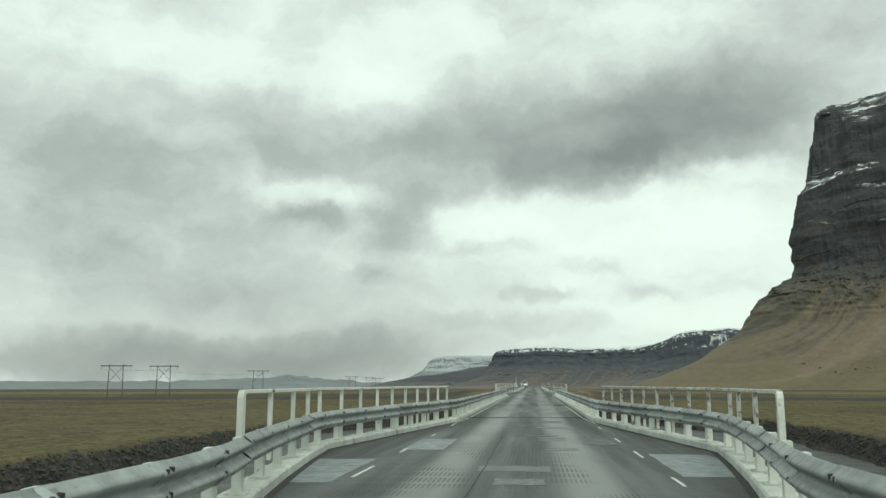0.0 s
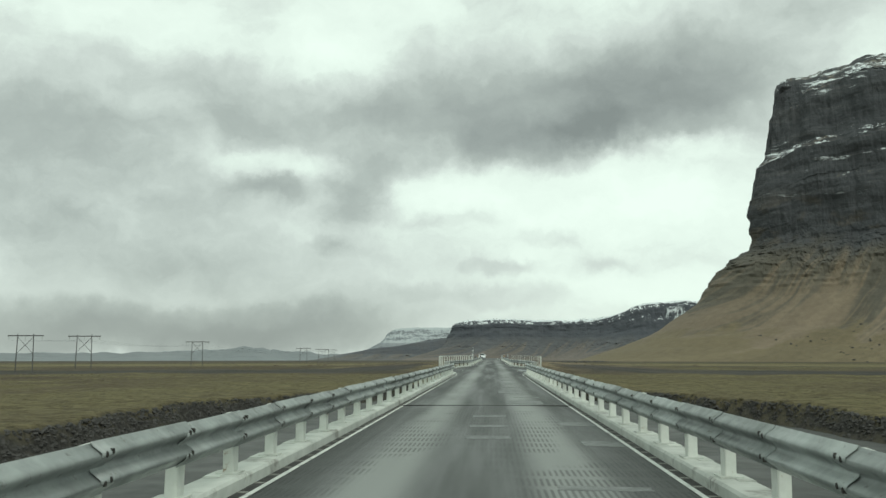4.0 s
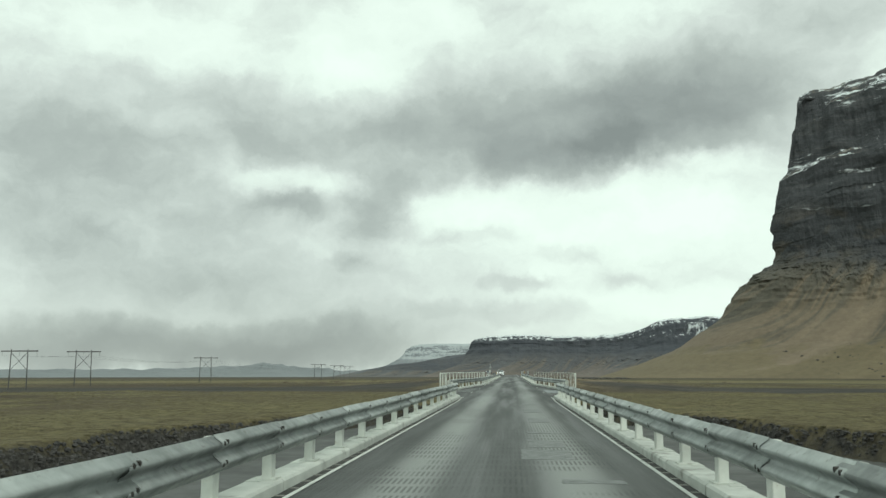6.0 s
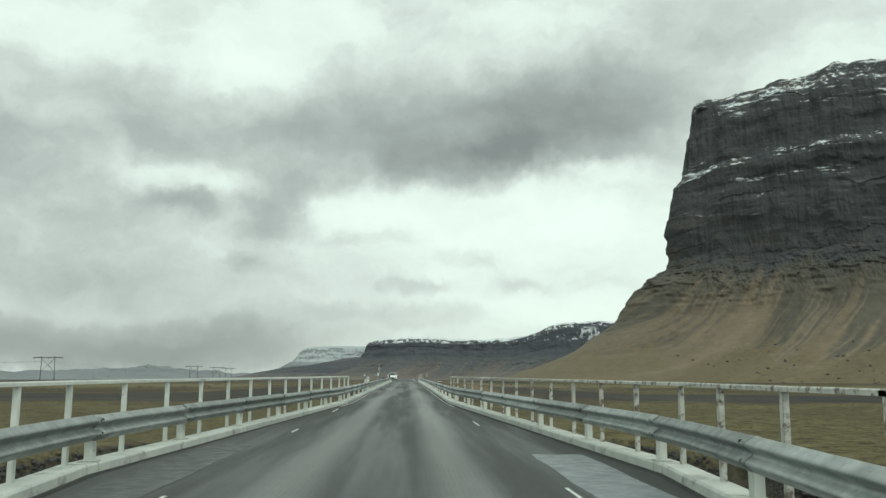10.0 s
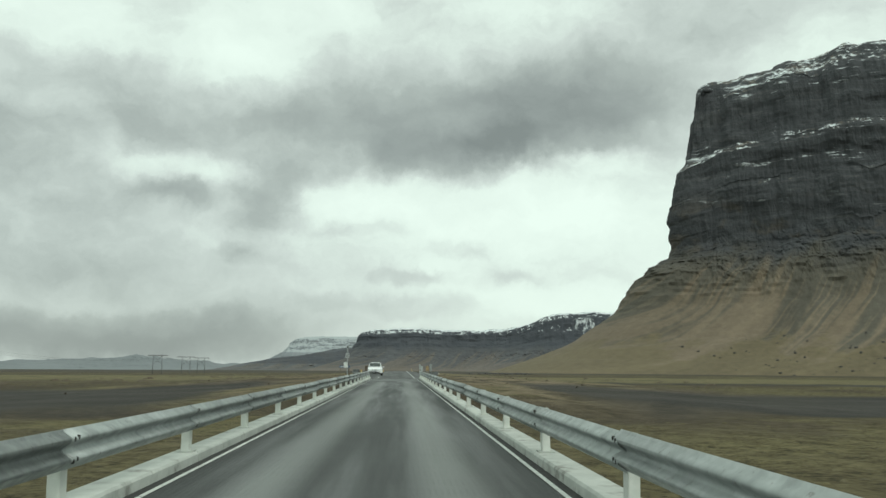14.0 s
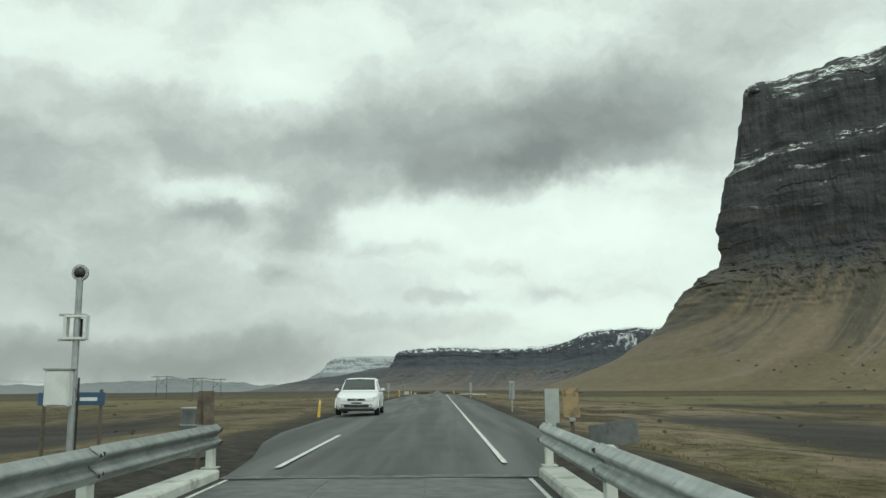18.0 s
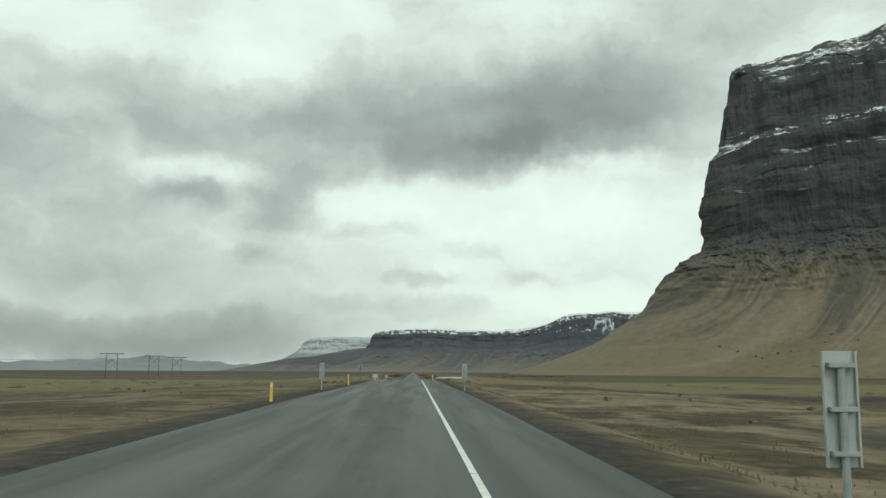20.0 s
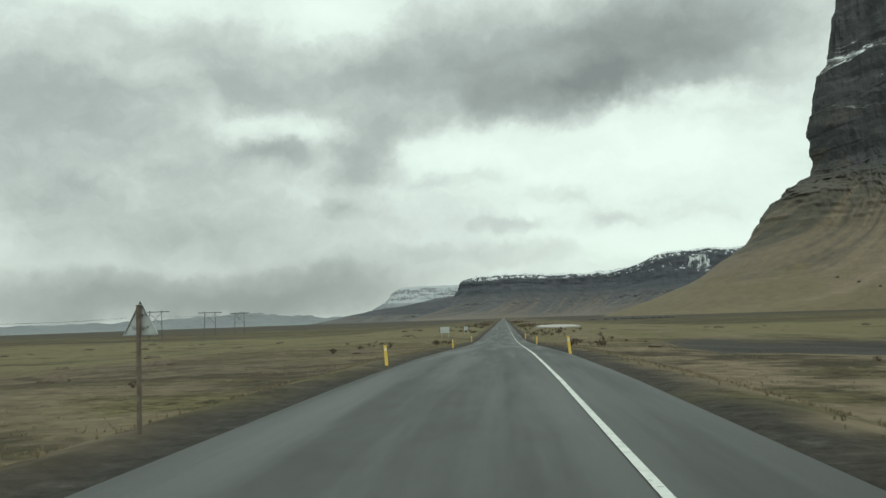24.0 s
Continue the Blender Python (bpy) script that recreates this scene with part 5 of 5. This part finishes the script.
def build_roadside():
    build_car((-2.4, 242.3, 0.012), 0)
    build_mast(-4.15, 220.4, on_ground(-4.15, 220.4))
    build_warning_unit(-2.62, 147.0)
    build_marker_board(4.15, 247.9, on_ground(4.15, 247.9))
    build_marker_board(-3.7, 286.8, on_ground(-3.7, 286.8) + 0.0)
    build_marker_board(3.75, 286.5, on_ground(3.75, 286.5))
    build_end_board(-2.62, 221.0, WOOD, "dark brown wooden board at the rail end", 4, 0.085)
    build_end_board(-2.42, 220.9, WOOD, "dark brown wooden board at the rail end", -2, 0.075)
    build_end_board(2.36, 220.8, SIGN_BACK, "grey marker board at the rail end", 0, 0.10)
    build_end_board(2.95, 222.6, OCHRE, "tan marker board beside the rail end", -3)
    plate = thing("fallen_panel", "bent grey steel panel leaning behind the rail end", "steel panel", (3.5, 222.0, 0), 25)
    part("sheet", boxed((-0.45, -0.01, 0.25), (0.45, 0.012, 0.62), 0.004, Matrix.Rotation(radians(-6), 4, "Y")), DARK_SHEET, plate)
    part("stake", rodded((0, 0.03, -0.7), (0, 0.03, 0.55), 0.03, 8), POLE_GREY, plate)
    drum = thing("steel_drum", "dark grey steel drum beside the rail end", "drum", (-3.6, 224.5, on_ground(-3.6, 224.5)))
    part("shell", rodded((0, 0, 0), (0, 0, 0.86), 0.29, 20), DARK_SHEET, drum)
    for h in (0.28, 0.56, 0.85):
        part("hoop", rodded((0, 0, h), (0, 0, h + 0.025), 0.302, 20), POLE_GREY, drum)
    build_triangle_sign(-3.65, 318.2, on_ground(-3.65, 318.2))
    post = build_road_post()
    for x, y, lean in ((-3.95, 243, 4), (-3.85, 272, 0), (-3.3, 300, -2), (-3.1, 336, -4), (3.3, 341, -5), (-3.2, 374, 0), (3.5, 380, 2), (-3.2, 412, 0), (3.5, 418, 0)):
        copy_thing(post, pose(x, y, max(road_z(y) - 0.12, on_ground(x, y)), 0, lean, 0))
    for o in (*post.children_recursive, post):
        bpy.data.objects.remove(o)
    build_info_board(-6.7, 416, on_ground(-6.7, 416))
    build_info_board(-5.6, 452, on_ground(-5.6, 452), 0.7, 0.55)
    build_name_sign(-4.42, 221.0, on_ground(-4.42, 221.0))
    pylon = build_pylon()
    spots = [(-136, 268, 0), (-134, 300, 3), (-134, 408, 2), (-135, 632, 0), (-133, 688, 3), (-135, 738, -3)]
    for x, y, turn in spots:
        copy_thing(pylon, pose(x, y, on_ground(x, y), 0, 0, turn + 90 * 0))
    for o in (*pylon.children_recursive, pylon):
        bpy.data.objects.remove(o)
    for k, (s, name) in enumerate(((-5.0, "power_line"), (0.0, "power_line"), (5.0, "power_line"))):
        bm = bmesh.new()
        for (xa, ya, _), (xb, yb, _) in zip(spots, spots[1:]):
            a, b = Vector((xa + s, ya, on_ground(xa, ya) + 9.4)), Vector((xb + s, yb, on_ground(xb, yb) + 9.4))
            n = 6
            pts = [a.lerp(b, i / n) - Vector((0, 0, 4 * (b - a).length * 0.012 * (i / n) * (1 - i / n))) for i in range(n + 1)]
            for p, q in zip(pts, pts[1:]):
                rod(bm, p, q, 0.014, 4)
        tagged(new(name, mesh_of(name, bm, WIRE)), "thin dark power cable strung between the pylons", "cable", "power lines")


build_roadside()

# ---- repairs and markings on the deck ----


def build_patches():
    deck = bpy.data.objects["bridge_deck"]
    rng = random.Random(11)

    def deck_z(x, y):
        x = abs(x)
        return 0.02 - 0.008 * x / 1.3 if x < 1.3 else 0.012 * (half_width(y) + 0.02 - x) / (half_width(y) - 1.28)

    def slab(x0, x1, y0, y1, mat, label=""):
        n = 8
        pts = []
        for (ax, ay), (bx, by) in zip(((x0, y0), (x1, y0), (x1, y1), (x0, y1)), ((x1, y0), (x1, y1), (x0, y1), (x0, y0))):
            for i in range(n):
                k = i / n
                pts.append((ax + (bx - ax) * k + rng.uniform(-0.02, 0.02), ay + (by - ay) * k + rng.uniform(-0.03, 0.03)))
        bm = bmesh.new()
        low, high = [bm.verts.new((x, y, -0.004)) for x, y in pts], [bm.verts.new((x, y, deck_z(x, y) + 0.004)) for x, y in pts]
        bm.faces.new(high)
        for i in range(len(pts)):
            j = (i + 1) % len(pts)
            bm.faces.new((low[i], low[j], high[j], high[i]))
        part("repair_patch", bm, mat, deck, label)

    slab(-3.15, -2.2, 10.4, 13.6, PATCH, "pale rough repair patch")
    slab(2.2, 3.2, 11.5, 15.0, PATCH, "pale rough repair patch")
    slab(-3.0, -2.25, 90.5, 97, PATCH_DARK)
    slab(2.2, 3.0, 89.5, 95, PATCH)
    slab(-2.1, -1.35, 15.5, 18.5, PATCH)
    slab(1.25, 1.9, 17.0, 19.0, PATCH_DARK)
    for a in (38.6, 40.5, 42.8):
        slab(-0.23, 0.41, a, a + 0.5, PALE_BAR)
    for x0, x1, a, b in ((1.30, 1.88, 41.0, 41.8), (1.36, 1.93, 37.8, 38.5), (0.62, 1.08, 61.2, 63.0), (0.56, 1.13, 66.0, 68.0), (0.60, 1.20, 71.5, 73.2)):
        slab(x0, x1, a, b, PALE_BAR)
    y = -2.0
    while y < 72:
        k = 0.45 if y < 33 else (0.45 + 0.55 * min(1, (y - 33) / 57))
        if 35 < y < 46 or 59 < y < 75:
            y += 1.5
            continue
        x = rng.choice((-1.25, -0.5, -0.2, 0.35, 0.5, 0.75))
        w, d = rng.uniform(0.55, 1.1), rng.uniform(0.8, 2.4) * k
        kind = rng.random()
        if kind < 0.45:
            for i in range(rng.randint(1, 3)):
                slab(x, x + w, y + i * 0.9 * k, y + (i * 0.9 + 0.5) * k, PALE_BAR)
        else:
            slab(x, x + w, y, y + d, PATCH_DARK if kind < 0.7 else PALE_BAR)
        y += rng.uniform(2.5, 9.0) * k
    for x0, a, b in ((-0.42, -4, 20),):
        rows = [[(x0 + d + 0.05 * noise.noise(Vector((x0, y * 0.7, 3))), y, 0.0235) for d in (-0.006, 0.006)] for y in np.arange(a, b, 0.4)]
        part("seam", strip(rows), JOINT, deck, "thin dark crack along the lane")
    for x0, x1 in ((-1.9, -0.62), (-0.6, 0.6), (0.62, 1.9)):
        for a, b in ((207.45, 213.6), (213.65, 219.8)):
            slab(x0, x1, a, b, END_SLAB, "pale wet concrete panel")
    for y in (30.0, 46.6):
        part("expansion_joint", boxed((-2.0, y - 0.035, 0.0), (2.0, y + 0.035, 0.0245)), JOINT, deck, "dark expansion joint")
    for a, b, c, d, e in BAYS:
        for s in (-1, 1):
            yy = a + 0.5
            while yy < c - 2:
                span = rng.uniform(0.8, 2.6) * (0.6 if c < 40 else 1.2)
                part("lane_line", boxed((s * 2.03 - 0.02, yy, 0.0), (s * 2.03 + 0.02, min(yy + span, c - 1), 0.014)), LINE, deck)
                yy += span + rng.uniform(4.0, 7.0) * (0.6 if c < 40 else 1.6)


build_patches()

# ---- stones, tussocks and scrub ----
STONE = surface("dark_bank_stone", (0.030, 0.029, 0.027), (0.084, 0.080, 0.074), 2, (0.8, 0.95), 0.5, 20, 0, None, (0.5, 0.6), 1, 0, False)
TUSSOCK = surface("moss_tussock", (0.046, 0.040, 0.019), (0.145, 0.125, 0.060), 0.8, (0.9, 1.0), 0.6, 12, 0, (0.105, 0.086, 0.050), (0.52, 0.7), 0.12, 0, False)
SCRUB = surface("bare_brown_scrub", (0.065, 0.050, 0.035), (0.140, 0.108, 0.074), 3, (0.9, 1.0), 0.5, 20, 0, None, (0.5, 0.6), 1, 0, False)
HUMMOCK = surface("dry_grass_hummock", (0.085, 0.068, 0.042), (0.185, 0.150, 0.097), 1.6, (0.9, 1.0), 0.6, 14, 0, (0.085, 0.072, 0.038), (0.5, 0.68), 0.4, 0, False)
STRAW = surface("dry_grass_blades", (0.16, 0.126, 0.078), (0.27, 0.22, 0.14), 1.2, (0.85, 1.0), 0.0, 12, 0, (0.105, 0.095, 0.045), (0.5, 0.65), 0.3, 0, False)


from mathutils.bvhtree import BVHTree


def scatter(name, label, category, spots, shape, material, seed=1):
    """One object of many small lumps: spots of (x, y, z, size), each a jittered copy of shape(rng)."""
    rng = random.Random(seed)
    verts, faces = [], []
    for x, y, z, size in spots:
        vs, fs = shape(rng)
        a = rng.uniform(0, math.tau)
        ca, sa = math.cos(a), math.sin(a)
        n = len(verts)
        verts += [(x + (vx * ca - vy * sa) * size, y + (vx * sa + vy * ca) * size, z + vz * size) for vx, vy, vz in vs]
        faces += [tuple(n + i for i in f) for f in fs]
    me = bpy.data.meshes.new(name)
    me.from_pydata(verts, [], faces)
    me.materials.append(material)
    return tagged(new(name, me), label, category, kind="stuff")


def lump(rng):
    """A low uneven dome."""
    vs, fs = [], []
    for j, (r, h) in enumerate(((1.0, -0.1), (0.85, 0.22), (0.45, 0.36))):
        for i in range(7):
            a = (i + 0.5 * (j % 2)) * math.tau / 7
            k = r * rng.uniform(0.75, 1.2)
            vs.append((k * math.cos(a), k * math.sin(a), h * rng.uniform(0.7, 1.25)))
    vs.append((0, 0, 0.4))
    for j in range(2):
        for i in range(7):
            fs.append((j * 7 + i, j * 7 + (i + 1) % 7, (j + 1) * 7 + (i + 1) % 7, (j + 1) * 7 + i))
    fs += [(14 + i, 14 + (i + 1) % 7, 21) for i in range(7)]
    return vs, fs


def stone(rng):
    """An angular stone."""
    vs = []
    for h, r in ((-0.4, 0.7), (0.1, 1.0), (0.5, 0.6)):
        for i in range(5):
            a = i * math.tau / 5 + h
            k = r * rng.uniform(0.6, 1.15)
            vs.append((k * math.cos(a), k * math.sin(a) * 0.8, h * rng.uniform(0.7, 1.3)))
    fs = [(j * 5 + i, j * 5 + (i + 1) % 5, (j + 1) * 5 + (i + 1) % 5, (j + 1) * 5 + i) for j in range(2) for i in range(5)]
    return vs, fs + [(10, 11, 12, 13, 14)]


def tuft(rng):
    """A clump of thin bent blades."""
    vs, fs = [], []
    for i in range(11):
        a, lean, h = rng.uniform(0, math.tau), rng.uniform(0.15, 0.6), rng.uniform(0.6, 1.15)
        bx, by = rng.uniform(-0.22, 0.22), rng.uniform(-0.22, 0.22)
        wx, wy = -math.sin(a) * 0.045, math.cos(a) * 0.045
        dx, dy = math.cos(a) * lean, math.sin(a) * lean
        n = len(vs)
        vs += [(bx - wx, by - wy, -0.05), (bx + wx, by + wy, -0.05), (bx + dx * 0.45 + wx * 0.7, by + dy * 0.45 + wy * 0.7, h * 0.6), (bx + dx * 0.45 - wx * 0.7, by + dy * 0.45 - wy * 0.7, h * 0.6), (bx + dx, by + dy, h)]
        fs += [(n, n + 1, n + 2, n + 3), (n + 3, n + 2, n + 4)]
    return vs, fs


def twigs(rng):
    """A bare low shrub of many twigs."""
    vs, fs = [], []
    for i in range(34):
        a, lean, h = rng.uniform(0, math.tau), rng.uniform(0.2, 1.0), rng.uniform(0.45, 1.0)
        x, y, z = math.cos(a) * lean, math.sin(a) * lean, h * (1.15 - 0.5 * lean)
        n = len(vs)
        w = 0.055
        vs += [(-w * math.sin(a), w * math.cos(a), 0), (w * math.sin(a), -w * math.cos(a), 0), (x * 0.6, y * 0.6, z * 0.75), (x, y, z), (x * 0.75 + 0.12, y * 0.75, z * 1.02), (x * 0.5, y * 0.5 + 0.14, z * 0.9)]
        fs += [(n, n + 1, n + 2), (n + 2, n + 3, n + 4), (n + 2, n + 5, n + 3)]
    return vs, fs


def build_scatter():
    rng = random.Random(21)
    stones = []
    while len(stones) < 10500:
        s, y = rng.choice((-1, 1)), rng.uniform(-30, 155)
        x = s * (river_edge(y) + rng.uniform(-4.5, 2.0))
        if abs(x) < 4.5 or terrain(x, y)[2] < 0.35:
            continue
        z, silt, gravel, _ = terrain(x, y)
        stones.append((x, y, z - 0.04, rng.uniform(0.07, 0.26)))
    scatter("bank_stones", "dark tumbled stones along the river bank", "stones", stones, stone, STONE)
    moss = []
    while len(moss) < 20000:
        x, y = rng.uniform(5, 110) * rng.choice((-1, 1)), rng.uniform(-20, 330)
        if rng.random() > 1.15 - abs(abs(x) - 27) / 90:
            continue
        z, silt, gravel, _ = terrain(x, y)
        if silt < 0.1 and gravel < 0.3 and (y < 206 or abs(x) > 50):
            moss.append((x, y, z - 0.04, rng.uniform(0.07, 0.20) * (1 + abs(x) / 120)))
    scatter("moss_tussocks", "low hummocks of yellow-green moss on the flat", "moss", moss, lump, TUSSOCK)
    grass = []
    while len(grass) < 9000:
        y = rng.uniform(205, 430)
        x = (5.0 - 0.8 * blend(y, 268, 312) + abs(rng.gauss(0, 6))) * rng.choice((-1, 1))
        if noise.noise(Vector((x * 0.25, y * 0.12, 2))) + rng.uniform(-0.3, 0.3) < -0.05:
            continue
        z = terrain(x, y)[0]
        grass.append((x, y, z, rng.uniform(0.05, 0.10)))
    dry = []
    while len(dry) < 4200:
        y = rng.uniform(214, 345)
        x = (5.6 + abs(rng.gauss(0, 13))) * (1 if rng.random() < 0.7 else -1)
        if noise.noise(Vector((x * 0.12, y * 0.07, 12))) + rng.uniform(-0.2, 0.2) > 0.06:
            z, silt, gravel, _ = terrain(x, y)
            if silt < 0.3 and gravel < 0.5:
                dry.append((x, y, z - 0.06, rng.uniform(0.06, 0.14) + 0.14 * rng.random() ** 4))
    scatter("dry_grass_hummocks", "pale straw-coloured grass hummocks on the sandy verge", "grass", dry, lump, HUMMOCK)
    scatter("verge_grass", "dry straw-coloured grass on the road verges", "grass", grass, tuft, STRAW)
    scrub = []
    while len(scrub) < 620:
        y = rng.uniform(370, 800)
        x = (4.6 + abs(rng.gauss(0, 3.2))) * rng.choice((-1, 1))
        if noise.noise(Vector((x * 0.08, y * 0.03, 9))) > 0.0:
            scrub.append((x, y, terrain(x, y)[0], rng.uniform(0.22, 0.5)))
    for i in range(26):
        x, y = rng.uniform(9, 45) * rng.choice((-1, 1)), rng.uniform(235, 380)
        scrub.append((x, y, terrain(x, y)[0] - 0.05, rng.uniform(0.2, 0.42)))
    low = [(rng.uniform(9, 90) * rng.choice((-1, 1, -1)), rng.uniform(300, 520)) for i in range(150)]
    low = [(x, y, terrain(x, y)[0] - 0.12, rng.uniform(0.5, 1.3)) for x, y in low if noise.noise(Vector((x * 0.03, y * 0.02, 5))) > -0.05]
    scatter("low_scrub_patches", "low dark brown heather patches on the field", "scrub", low, lump, SCRUB, 8)
    scatter("roadside_scrub", "bare brown scrub growing beside the road", "scrub", scrub, twigs, SCRUB)
    boulders = []
    bluff = bpy.data.objects["bluff_mountain"].data
    hill = BVHTree.FromPolygons([v.co for v in bluff.vertices], [p.vertices[:] for p in bluff.polygons if len(p.vertices) == 4])
    for i in range(260):
        a = rng.uniform(0, 1)
        x, y = 470 + 700 * a + rng.uniform(-60, 60), 1560 - 420 * a - rng.uniform(80, 330)
        spot = hill.ray_cast(Vector((x, y, 900)), Vector((0, 0, -1)))[0]
        if spot and spot.z < 120:
            boulders.append((x, y, spot.z, rng.choice((1.2, 1.6, 2.2, 3.2))))
    scatter("fallen_boulders", "dark boulders fallen onto the scree below the bluff", "boulders", boulders, stone, STONE)
    mounds = [(rng.uniform(60, 125), rng.uniform(880, 930), on_ground(90, 900), rng.uniform(2.0, 4.0)) for i in range(26)]
    scatter("far_mounds", "low dark mounds far out on the plain", "mounds", mounds, lump, STONE)
    patch = bmesh.new()
    ring = [(12.0 + 4.4 * math.cos(k * math.tau / 24) * rng.uniform(0.85, 1.1), 486 + 15 * math.sin(k * math.tau / 24) * rng.uniform(0.85, 1.1)) for k in range(24)]
    z = max(on_ground(x, y) for x, y in ring) + 0.15
    top, low = [patch.verts.new((x, y, z)) for x, y in ring], [patch.verts.new((x, y, z - 1.2)) for x, y in ring]
    patch.faces.new(top)
    for i in range(24):
        patch.faces.new((low[i], low[(i + 1) % 24], top[(i + 1) % 24], top[i]))
    tagged(new("lay_by", mesh_of("lay_by", patch, SAND)), "pale gravel lay-by beside the road", "lay-by", kind="structure")


build_scatter()
